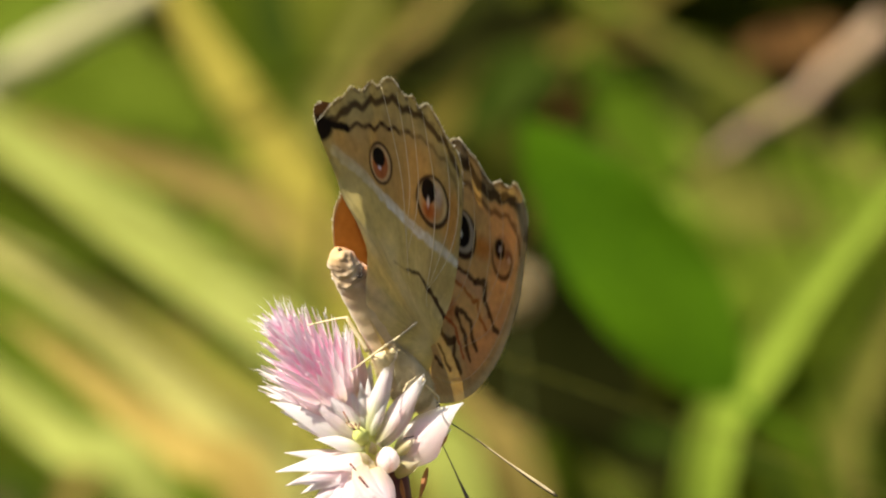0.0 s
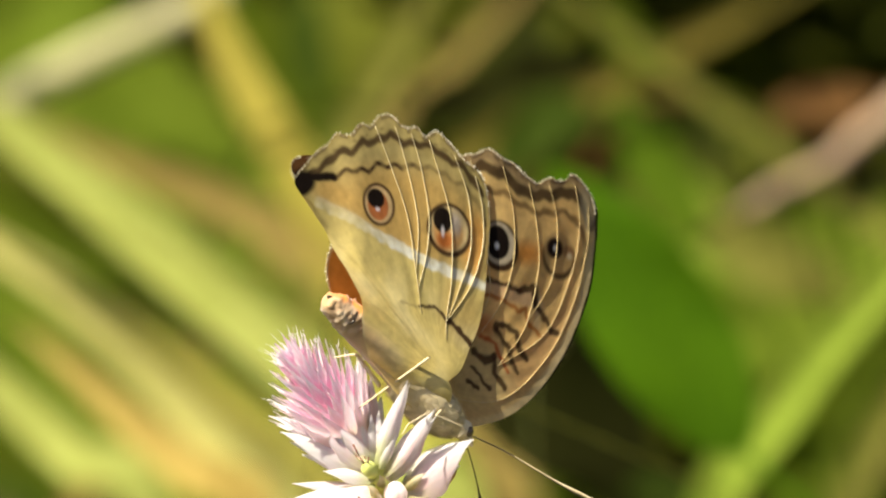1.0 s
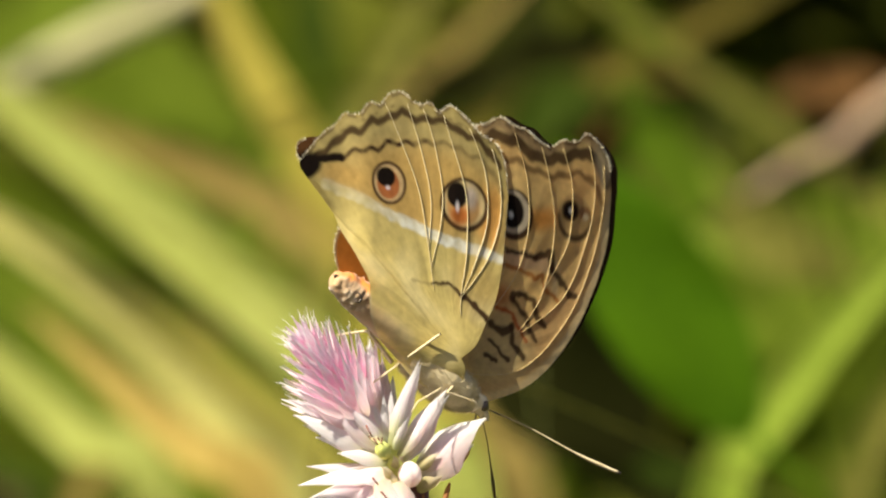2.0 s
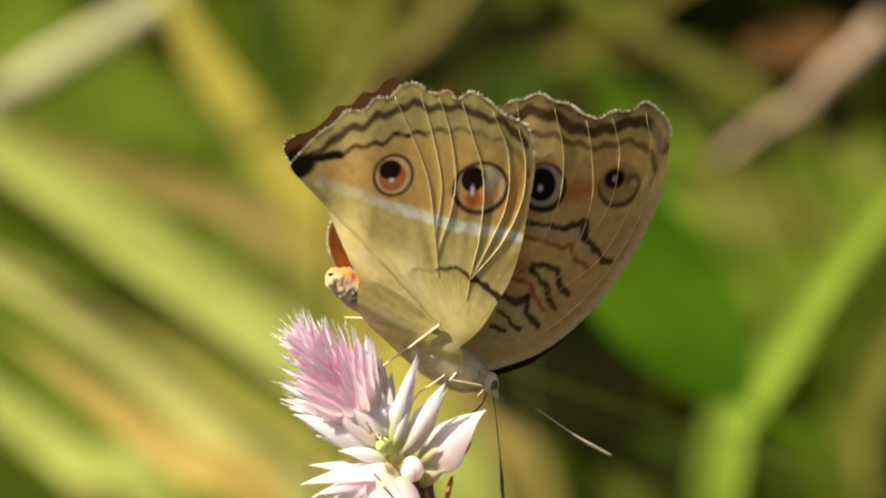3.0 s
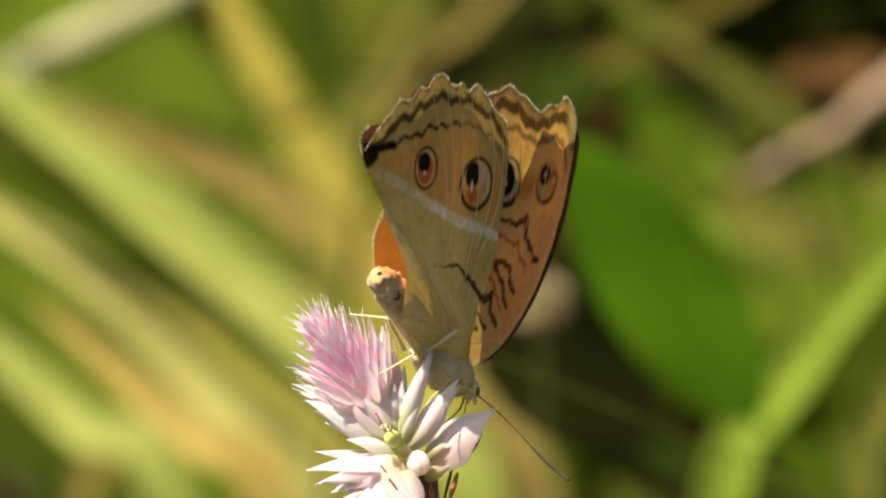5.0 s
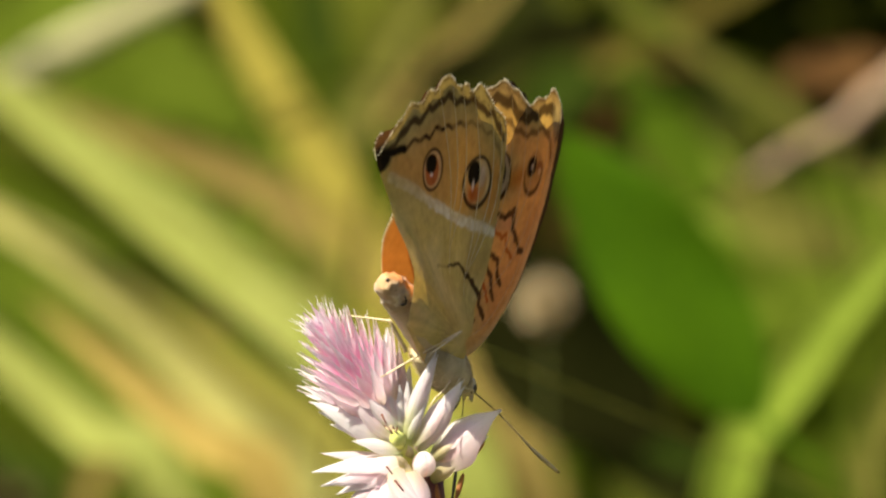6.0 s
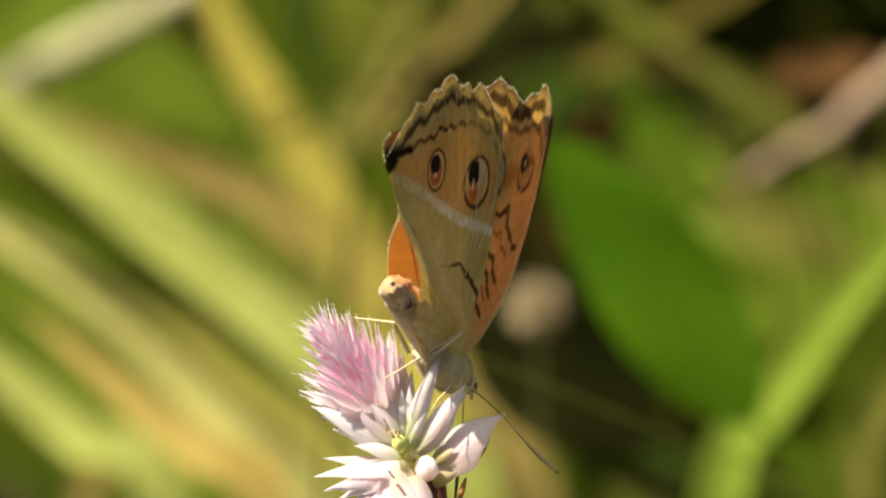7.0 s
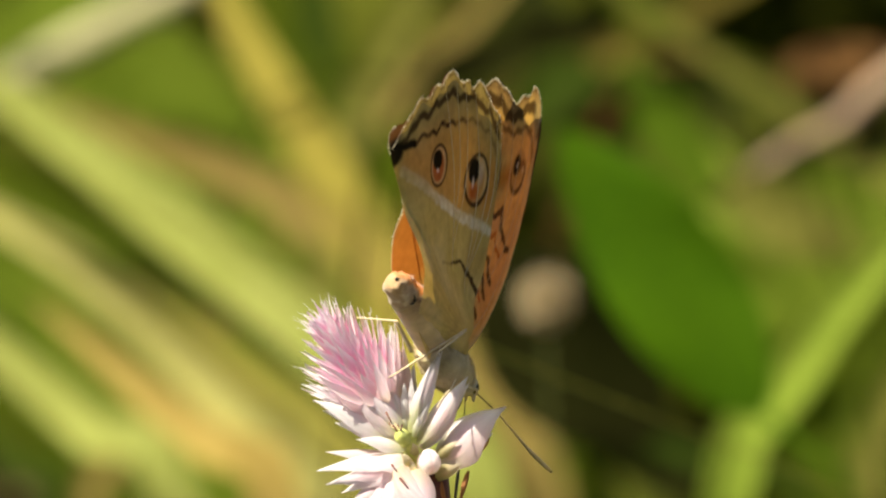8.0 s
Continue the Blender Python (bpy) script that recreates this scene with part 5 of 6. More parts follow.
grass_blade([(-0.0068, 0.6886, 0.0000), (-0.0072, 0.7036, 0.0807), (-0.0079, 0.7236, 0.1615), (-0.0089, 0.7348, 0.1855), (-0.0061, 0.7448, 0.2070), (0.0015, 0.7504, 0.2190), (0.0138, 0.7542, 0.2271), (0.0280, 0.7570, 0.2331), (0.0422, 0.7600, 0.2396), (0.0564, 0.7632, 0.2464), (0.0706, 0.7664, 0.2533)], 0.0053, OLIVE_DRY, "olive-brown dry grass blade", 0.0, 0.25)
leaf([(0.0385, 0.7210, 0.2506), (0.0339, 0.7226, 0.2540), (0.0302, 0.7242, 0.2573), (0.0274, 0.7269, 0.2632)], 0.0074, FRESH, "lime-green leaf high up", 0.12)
# three near-black leaves added as the shade of hollows
leaf([(0.0071, 0.5253, 0.3042), (0.0136, 0.5212, 0.2953), (0.0210, 0.5174, 0.2871), (0.0317, 0.5139, 0.2796)], 0.0240, GAP_SHADE, "near-black leaf standing in for a shaded hollow", 0.12)
leaf([(0.0186, 0.5891, 0.2516), (0.0273, 0.5862, 0.2453), (0.0359, 0.5840, 0.2406), (0.0471, 0.5818, 0.2359)], 0.0129, GAP_SHADE, "near-black leaf standing in for shade low down", 0.12)
leaf([(0.0615, 0.6393, 0.2647), (0.0651, 0.6400, 0.2663), (0.0686, 0.6406, 0.2675), (0.0739, 0.6412, 0.2687)], 0.0044, GAP_SHADE, "near-black leaf standing in for shade under the twig", 0.12)
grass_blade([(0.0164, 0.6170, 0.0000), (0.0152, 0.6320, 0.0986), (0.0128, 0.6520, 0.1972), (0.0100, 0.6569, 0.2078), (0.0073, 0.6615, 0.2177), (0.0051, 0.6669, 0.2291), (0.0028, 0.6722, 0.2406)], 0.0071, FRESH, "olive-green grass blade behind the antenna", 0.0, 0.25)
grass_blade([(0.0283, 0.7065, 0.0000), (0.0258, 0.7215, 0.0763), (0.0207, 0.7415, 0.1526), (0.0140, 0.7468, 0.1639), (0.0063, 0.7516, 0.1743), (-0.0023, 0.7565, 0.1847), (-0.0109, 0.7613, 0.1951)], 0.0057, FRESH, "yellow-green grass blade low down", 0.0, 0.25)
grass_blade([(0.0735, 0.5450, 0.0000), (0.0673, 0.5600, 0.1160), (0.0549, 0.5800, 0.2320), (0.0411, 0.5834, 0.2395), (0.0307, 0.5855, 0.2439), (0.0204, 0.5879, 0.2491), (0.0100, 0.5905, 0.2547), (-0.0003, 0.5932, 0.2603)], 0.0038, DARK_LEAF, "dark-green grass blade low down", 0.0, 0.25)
grass_blade([(0.0550, 0.6707, 0.0000), (0.0562, 0.6857, 0.0852), (0.0586, 0.7057, 0.1704), (0.0614, 0.7108, 0.1814), (0.0670, 0.7164, 0.1933), (0.0764, 0.7235, 0.2086), (0.0857, 0.7306, 0.2239)], 0.0122, FRESH, "green grass blade beside the broad one", 0.0, 0.25)
grass_blade([(0.0647, 0.6528, 0.0000), (0.0655, 0.6678, 0.0897), (0.0672, 0.6878, 0.1793), (0.0690, 0.6921, 0.1886), (0.0728, 0.6960, 0.1969), (0.0792, 0.7007, 0.2070), (0.0857, 0.7054, 0.2171)], 0.0065, OLIVE_PALE, "olive-brown dry grass blade low down", 0.0, 0.25)
grass_blade([(0.0324, 0.4554, 0.0000), (0.0346, 0.4704, 0.1383), (0.0390, 0.4904, 0.2766), (0.0439, 0.4956, 0.2877), (0.0500, 0.5000, 0.2972), (0.0573, 0.5040, 0.3057), (0.0654, 0.5076, 0.3134), (0.0727, 0.5110, 0.3207), (0.0800, 0.5144, 0.3281)], 0.0075, BRIGHT_LIME, "broad lime-green grass blade, sunlit", 0.0, 0.25)
leaf([(0.0418, 0.4071, 0.3347), (0.0335, 0.4124, 0.3460), (0.0247, 0.4179, 0.3577), (0.0153, 0.4235, 0.3698)], 0.0178, GREEN, "broad smooth dark-green leaf", 0.12)
stem("twig", [(0.0479, 0.6569, 0.2551), (0.0524, 0.6583, 0.2581), (0.0578, 0.6596, 0.2608), (0.0631, 0.6607, 0.2632), (0.0667, 0.6622, 0.2665), (0.0712, 0.6635, 0.2693), (0.0766, 0.6654, 0.2733)], [0.0008, 0.0015, 0.0024], TWIG, "bare twig with pinkish-brown bark", "twig")
grass_blade([(0.0285, 0.7835, 0.0000), (0.0189, 0.7892, 0.0432), (0.0033, 0.7985, 0.0863), (-0.0095, 0.8061, 0.1024), (-0.0223, 0.8136, 0.1186), (-0.0354, 0.8213, 0.1352), (-0.0518, 0.8291, 0.1518), (-0.0617, 0.8325, 0.1591)], 0.0072, LIME, "lime-green grass blade among others", 0.0, 0.25)
grass_blade([(0.0966, 0.7646, 0.0000), (0.0813, 0.7699, 0.0519), (0.0564, 0.7785, 0.1037), (0.0396, 0.7843, 0.1161), (0.0228, 0.7901, 0.1285), (0.0060, 0.7959, 0.1408), (-0.0113, 0.8018, 0.1536), (-0.0329, 0.8078, 0.1664), (-0.0459, 0.8104, 0.1721)], 0.0120, PALE_LIME, "pale green grass blade among others", 0.0, 0.25)
grass_blade([(0.0294, 0.8763, 0.0000), (0.0215, 0.8796, 0.0292), (0.0086, 0.8849, 0.0584), (-0.0078, 0.8917, 0.0731), (-0.0241, 0.8985, 0.0877), (-0.0405, 0.9054, 0.1024), (-0.0569, 0.9122, 0.1170), (-0.0729, 0.9189, 0.1314), (-0.0930, 0.9256, 0.1458), (-0.1051, 0.9286, 0.1522)], 0.0131, FRESH, "fresh green grass blade among others", 0.0, 0.25)
grass_blade([(-0.0221, 0.9328, 0.0000), (-0.0248, 0.9341, 0.0109), (-0.0293, 0.9362, 0.0218), (-0.0451, 0.9437, 0.0379), (-0.0608, 0.9512, 0.0540), (-0.0731, 0.9571, 0.0666), (-0.0885, 0.9630, 0.0792), (-0.0977, 0.9656, 0.0848)], 0.0084, FRESH, "fresh green grass blade among others", 0.0, 0.25)
grass_blade([(-0.0154, 0.9313, 0.0000), (-0.0193, 0.9327, 0.0135), (-0.0257, 0.9350, 0.0269), (-0.0437, 0.9414, 0.0407), (-0.0618, 0.9479, 0.0546), (-0.0809, 0.9546, 0.0691), (-0.1047, 0.9614, 0.0836), (-0.1189, 0.9644, 0.0901)], 0.0094, FRESH, "fresh green grass blade among others", 0.0, 0.25)
grass_blade([(0.0037, 0.9108, 0.0000), (-0.0003, 0.9132, 0.0181), (-0.0068, 0.9170, 0.0363), (-0.0204, 0.9250, 0.0536), (-0.0341, 0.9330, 0.0708), (-0.0453, 0.9396, 0.0849), (-0.0592, 0.9462, 0.0990), (-0.0676, 0.9491, 0.1053)], 0.0136, FRESH, "fresh green grass blade among others", 0.0, 0.25)
grass_blade([(0.0581, 0.8881, 0.0000), (0.0521, 0.8903, 0.0204), (0.0424, 0.8937, 0.0408), (0.0246, 0.9000, 0.0542), (0.0068, 0.9063, 0.0676), (-0.0110, 0.9125, 0.0810), (-0.0288, 0.9188, 0.0945), (-0.0467, 0.9250, 0.1079), (-0.0605, 0.9299, 0.1184), (-0.0779, 0.9348, 0.1288), (-0.0883, 0.9370, 0.1335)], 0.0095, LIME, "lime-green grass blade among others", 0.0, 0.25)
grass_blade([(0.0696, 0.7953, 0.0000), (0.0554, 0.8001, 0.0478), (0.0322, 0.8079, 0.0956), (0.0150, 0.8137, 0.1080), (-0.0023, 0.8194, 0.1203), (-0.0196, 0.8252, 0.1327), (-0.0363, 0.8307, 0.1446), (-0.0570, 0.8362, 0.1564), (-0.0695, 0.8387, 0.1617)], 0.0119, FRESH, "fresh green grass blade among others", 0.0, 0.25)
grass_blade([(0.0734, 0.7589, 0.0000), (0.0572, 0.7643, 0.0541), (0.0307, 0.7730, 0.1082), (0.0137, 0.7786, 0.1202), (-0.0033, 0.7842, 0.1323), (-0.0203, 0.7899, 0.1444), (-0.0373, 0.7955, 0.1564), (-0.0536, 0.8009, 0.1680), (-0.0740, 0.8063, 0.1796), (-0.0862, 0.8087, 0.1848)], 0.0125, LIME, "lime-green grass blade among others", 0.0, 0.25)
grass_blade([(0.0341, 0.8585, 0.0000), (0.0255, 0.8620, 0.0314), (0.0116, 0.8677, 0.0628), (-0.0047, 0.8744, 0.0772), (-0.0211, 0.8811, 0.0915), (-0.0375, 0.8878, 0.1059), (-0.0518, 0.8937, 0.1184), (-0.0697, 0.8995, 0.1310), (-0.0804, 0.9021, 0.1366)], 0.0101, LIME, "lime-green grass blade among others", 0.0, 0.25)
grass_blade([(0.0367, 0.7592, 0.0000), (0.0203, 0.7653, 0.0575), (-0.0065, 0.7752, 0.1149), (-0.0227, 0.7812, 0.1278), (-0.0350, 0.7859, 0.1378), (-0.0505, 0.7905, 0.1478), (-0.0597, 0.7926, 0.1522)], 0.0089, PALE_LIME, "pale green grass blade among others", 0.0, 0.25)
grass_blade([(0.0432, 0.6616, 0.0000), (0.0251, 0.6711, 0.0753), (-0.0044, 0.6865, 0.1506), (-0.0174, 0.6933, 0.1650), (-0.0303, 0.7000, 0.1794), (-0.0403, 0.7052, 0.1906), (-0.0529, 0.7104, 0.2018), (-0.0604, 0.7127, 0.2068)], 0.0113, FRESH, "fresh green grass blade among others", 0.0, 0.25)
grass_blade([(0.0866, 0.9192, 0.0000), (0.0829, 0.9210, 0.0149), (0.0767, 0.9240, 0.0299), (0.0611, 0.9315, 0.0458), (0.0454, 0.9389, 0.0618), (0.0298, 0.9463, 0.0777), (0.0142, 0.9538, 0.0937), (-0.0015, 0.9612, 0.1096), (-0.0148, 0.9675, 0.1232), (-0.0315, 0.9739, 0.1368), (-0.0415, 0.9767, 0.1429)], 0.0097, FRESH, "fresh green grass blade among others", 0.0, 0.25)
grass_blade([(0.0808, 0.8613, 0.0000), (0.0727, 0.8641, 0.0278), (0.0596, 0.8688, 0.0555), (0.0422, 0.8750, 0.0689), (0.0248, 0.8813, 0.0823), (0.0074, 0.8875, 0.0957), (-0.0100, 0.8937, 0.1091), (-0.0274, 0.9000, 0.1225), (-0.0419, 0.9052, 0.1337), (-0.0600, 0.9104, 0.1448), (-0.0709, 0.9127, 0.1498)], 0.0112, LIME, "lime-green grass blade among others", 0.0, 0.25)

# withered flower head behind, on its own thin stalk
bud_at = Vector((0.0133, 0.4501, 0.3320))
dried = tagged(new("dried_flower_head"), "pale pinkish withered flower head on a thin stalk", "flower")
dried.location = bud_at
for k in range(46):
    u = 1 - 2 * (k + 0.5) / 46
    w = k * 2.39996
    d = Vector((math.sqrt(1 - u * u) * math.cos(w), math.sqrt(1 - u * u) * math.sin(w), u))
    side = d.cross(Vector((0.3, 0.2, 1))).normalized()
    m = Matrix((side, d, side.cross(d))).transposed().to_4x4()
    ob = new("dried_scale", DRIED_SCALE[k % 3])
    ob.parent = dried
    ob.matrix_local = Matrix.Translation(d * 0.0012) @ m @ Matrix.Diagonal((0.0026, 0.0034, 0.0026, 1))
tube("stalk", [(0, 0, -0.001), (0.002, 0.003, -0.1), (0.006, 0.006, -bud_at.z)], [0.0002, 0.00025, 0.0003], STALK_GREEN, dried, "", 30, 8)


# scrub behind: many small leaves round bent shoots, dark inside
sv, sf = [], []
for k in range(8200):
    x = rng.gauss(0, 0.24) if k % 3 else rng.uniform(-1.6, 1.6)
    y = rng.uniform(0.80, 1.6) if x > 0.0 else rng.uniform(0.95, 1.6)
    if k > 5200:
        x, y = rng.uniform(0.0, 0.16), rng.uniform(0.82, 1.15)
    top = 0.46 + 0.25 * noise.noise((x * 3, y * 3, 2.0)) + 0.05 * (y - 1.0)
    z = top * rng.random() ** 0.55
    c = Vector((x, y, z))
    d = Vector((rng.gauss(0, 1), rng.gauss(-0.3, 0.8), rng.gauss(0.1, 0.6))).normalized()
    s = d.cross(Vector((rng.gauss(0, 0.5), rng.gauss(-0.3, 0.5), 1))).normalized()
    n = s.cross(d)
    ln, wd = rng.uniform(0.02, 0.055), rng.uniform(0.006, 0.017)
    i = len(sv)
    sv += [c, c + d * ln * 0.45 + s * wd, c + d * ln * 0.5 + n * 0.003, c + d * ln * 0.45 - s * wd, c + d * ln - n * ln * 0.12]
    sf += [(i, i + 1, i + 2), (i, i + 2, i + 3), (i + 1, i + 4, i + 2), (i + 2, i + 4, i + 3)]
tagged(link_mesh("scrub", sv, sf, SCRUB), "tangled green scrub leaves behind the flower", "scrub", kind="stuff")

# meadow grass all round
mv, mf = [], []
for k in range(40000):
    if k < 3500:
        x, y = rng.gauss(0, 0.35), rng.uniform(1.15, 2.6)
    else:
        r = 0.15 + 7.0 * rng.random() ** 1.7
        w = rng.uniform(0, 2 * math.pi)
        x, y = r * math.cos(w), r * math.sin(w)
        if abs(x) < 0.45 and -0.3 < y < 1.2 or abs(x) < 0.30 and -1.7 < y < 0:
            continue
    h = rng.uniform(0.18, 0.5)
    lean = Vector((rng.gauss(0, 0.35), rng.gauss(0, 0.3), 0)) * h
    wd = rng.uniform(0.0016, 0.0045) * (1 + 0.15 * math.hypot(x, y))
    d = Vector((rng.gauss(0, 1), rng.gauss(0, 0.5), 0)).normalized() * wd
    a, b, c = Vector((x, y, -0.01)), Vector((x, y, h * 0.6)) + lean * 0.4, Vector((x, y, h)) + lean * 1.2
    i = len(mv)
    mv += [a - d, a + d, b - d * 0.8, b + d * 0.8, c]
    mf += [(i, i + 1, i + 3, i + 2), (i + 2, i + 3, i + 4)]
# shorter grass round the foot of the flower
for k in range(9000):
    x, y = rng.gauss(0, 0.28), rng.uniform(-1.8, 0.72)
    h = rng.uniform(0.3, 1.0) * min(0.15, 0.6 * (0.52 - 0.5 * y))
    lean = Vector((rng.gauss(0, 0.35), rng.gauss(0, 0.3), 0)) * h
    d = Vector((rng.gauss(0, 1), rng.gauss(0, 0.5), 0)).normalized() * rng.uniform(0.0014, 0.003)
    a, b, c = Vector((x, y, -0.01)), Vector((x, y, h * 0.6)) + lean * 0.4, Vector((x, y, h)) + lean * 1.2
    i = len(mv)
    mv += [a - d, a + d, b - d * 0.8, b + d * 0.8, c]
    mf += [(i, i + 1, i + 3, i + 2), (i + 2, i + 3, i + 4)]
tagged(link_mesh("meadow_grass", mv, mf, MEADOW), "dense green and straw-coloured meadow grass", "grass", kind="stuff")


# ---- what moves ----
def motions():
    walk(butterfly, BUTTERFLY_ROWS)
    walk(near_hind, HINDWING_ROWS)
    walk(near_fore, FOREWING_ROWS)
    walk(far_fore, FAR_FOREWING_ROWS)
    walk(far_hind, FAR_HINDWING_ROWS)
    walk(antenna_a, ANTENNA_ROWS)
    walk(antenna_b, FAR_ANTENNA_ROWS)
    walk(plant, PLANT_ROWS)
    walk(spike, HEAD_ROWS)


BUTTERFLY_ROWS = [
    (0, placed(-0.00112, -0.00382, 0.54067, 0.7852, 0.3063, 0.4929, 0.2161)),
    (0.5, placed(0.00001, -0.00351, 0.54141, 0.8515, 0.3272, 0.3861, 0.1371)),
    (1, placed(0.00017, -0.00359, 0.54146, 0.8305, 0.4387, 0.3045, 0.1583)),
    (1.5, placed(0.00024, -0.00381, 0.54143, 0.8348, 0.4645, 0.2584, 0.1437)),
    (2, placed(0.00081, -0.00340, 0.54204, 0.8321, 0.4672, 0.2639, 0.1403)),
    (3.3, placed(0.00271, -0.00251, 0.54238, 0.7847, 0.5810, 0.1976, 0.0872)),
    (3.5, placed(0.00120, -0.00252, 0.54213, 0.7979, 0.5332, 0.2526, 0.1232)),
    (4, placed(0.00065, -0.00397, 0.54133, 0.8166, 0.4817, 0.2837, 0.1437)),
    (4.5, placed(0.00116, -0.00339, 0.54185, 0.7603, 0.5184, 0.3481, 0.1793)),
    (5.8, placed(0.00025, -0.00325, 0.54189, 0.6894, 0.5366, 0.4271, 0.2331)),
    (6, placed(0.00054, -0.00321, 0.54197, 0.6857, 0.5417, 0.4254, 0.2354)),
    (6.5, placed(0.00149, -0.00310, 0.54248, 0.6837, 0.5403, 0.4276, 0.2404)),
    (7, placed(0.00130, -0.00308, 0.54256, 0.6707, 0.5466, 0.4353, 0.2486)),
    (7.5, placed(0.00035, -0.00348, 0.54171, 0.6778, 0.5411, 0.4349, 0.2421)),
    (8, placed(0.00058, -0.00347, 0.54189, 0.6809, 0.5214, 0.4480, 0.2527))]
HINDWING_ROWS = [
    (0, placed(-0.00015, 0.00010, 0.00103, 0.9952, 0.0654, -0.0728, 0.0001)),
    (0.5, placed(-0.00010, 0.00023, 0.00073, 0.9992, 0.0093, -0.0304, 0.0241)),
    (1, placed(0.00004, -0.00031, 0.00039, 0.9996, -0.0262, 0.0070, 0.0025)),
    (1.5, placed(0.00001, -0.00044, 0.00012, 0.9991, -0.0321, 0.0259, 0.0060)),
    (2, placed(0.00012, -0.00044, 0.00035, 0.9995, -0.0287, 0.0112, 0.0075)),
    (3.3, placed(-0.00065, -0.00030, 0.00079, 0.9923, 0.0926, -0.0821, 0.0105)),
    (3.5, placed(-0.00077, -0.00040, 0.00075, 0.9923, 0.0926, -0.0821, 0.0105)),
    (4, placed(-0.00023, -0.00009, -0.00009, 0.9996, -0.0083, 0.0249, 0.0094)),
    (4.5, placed(-0.00035, 0.00004, 0.00018, 0.9995, -0.0254, 0.0186, 0.0071)),
    (5.8, placed(-0.00047, 0.00025, 0.00011, 0.9995, -0.0225, 0.0204, -0.0037)),
    (6, placed(-0.00047, 0.00026, 0.00011, 0.9995, -0.0225, 0.0204, -0.0037)),
    (6.5, placed(-0.00039, 0.00019, 0.00002, 0.9994, -0.0208, 0.0245, -0.0113)),
    (7, placed(-0.00035, 0.00018, 0.00003, 0.9991, -0.0278, 0.0269, -0.0167)),
    (7.5, placed(-0.00051, 0.00025, -0.00023, 0.9987, -0.0259, 0.0414, -0.0173)),
    (8, placed(-0.00034, 0.00036, -0.00011, 0.9993, -0.0180, 0.0297, -0.0140))]
FOREWING_ROWS = [
    (0, placed(0.00019, -0.00073, 0.00102, 0.9960, 0.0696, -0.0228, 0.0504)),
    (0.5, placed(0.00066, -0.00101, 0.00076, 0.9957, 0.0270, 0.0123, 0.0882)),
    (1, placed(0.00032, -0.00085, 0.00051, 0.9977, -0.0078, 0.0337, 0.0578)),
    (1.5, placed(0.00044, -0.00091, 0.00035, 0.9960, -0.0087, 0.0631, 0.0627)),
    (2, placed(0.00064, -0.00103, 0.00062, 0.9943, -0.0037, 0.0659, 0.0838)),
    (3.3, placed(-0.00065, -0.00030, 0.00079, 0.9917, 0.1142, -0.0424, 0.0418)),
    (3.5, placed(-0.00058, -0.00066, 0.00089, 0.9951, 0.0933, 0.0142, 0.0283)),
    (4, placed(-0.00019, -0.00059, -0.00011, 0.9938, 0.0172, 0.0824, 0.0726)),
    (4.5, placed(-0.00017, -0.00016, 0.00037, 0.9947, -0.0042, 0.0759, 0.0699)),
    (5.8, placed(-0.00061, 0.00069, -0.00022, 0.9967, -0.0052, 0.0651, 0.0476)),
    (6, placed(-0.00068, 0.00061, -0.00031, 0.9965, 0.0004, 0.0662, 0.0501)),
    (6.5, placed(-0.00056, 0.00046, -0.00033, 0.9964, 0.0010, 0.0723, 0.0439)),
    (7, placed(-0.00056, 0.00048, -0.00045, 0.9964, -0.0008, 0.0705, 0.0469)),
    (7.5, placed(-0.00057, 0.00054, -0.00043, 0.9949, -0.0037, 0.0903, 0.0457)),
    (8, placed(-0.00058, 0.00051, -0.00061, 0.9954, 0.0092, 0.0785, 0.0539))]
FAR_FOREWING_ROWS = [
    (0, placed(0.00054, -0.00051, 0.00110, 0.9964, 0.0698, -0.0222, 0.0417)),
    (0.5, placed(0.00101, -0.00076, 0.00078, 0.9964, 0.0269, 0.0125, 0.0795)),
    (1, placed(0.00068, -0.00062, 0.00049, 0.9982, -0.0081, 0.0336, 0.0491)),
    (1.5, placed(0.00093, -0.00057, -0.00012, 0.9967, -0.0095, 0.0629, 0.0497)),
    (2, placed(0.00143, -0.00041, 0.00011, 0.9956, -0.0049, 0.0659, 0.0664)),
    (3.3, placed(-0.00099, -0.00231, -0.00012, 0.9889, 0.1122, -0.0473, 0.0850)),
    (3.5, placed(-0.00101, -0.00253, 0.00015, 0.9926, 0.0938, 0.0097, 0.0760)),
    (4, placed(0.00103, -0.00020, -0.00078, 0.9953, -0.0008, 0.0929, 0.0284)),
    (4.5, placed(0.00106, 0.00016, -0.00027, 0.9964, -0.0150, 0.0805, 0.0216)),
    (5.8, placed(0.00030, 0.00126, -0.00075, 0.9979, -0.0086, 0.0647, -0.0046)),
    (6, placed(0.00023, 0.00119, -0.00084, 0.9978, -0.0030, 0.0661, -0.0022)),
    (6.5, placed(0.00035, 0.00104, -0.00087, 0.9973, -0.0028, 0.0722, -0.0083)),
    (7, placed(0.00034, 0.00105, -0.00098, 0.9975, -0.0045, 0.0704, -0.0053)),
    (7.5, placed(0.00031, 0.00111, -0.00100, 0.9959, -0.0084, 0.0900, -0.0065)),
    (8, placed(0.00031, 0.00110, -0.00115, 0.9969, 0.0051, 0.0789, 0.0017))]
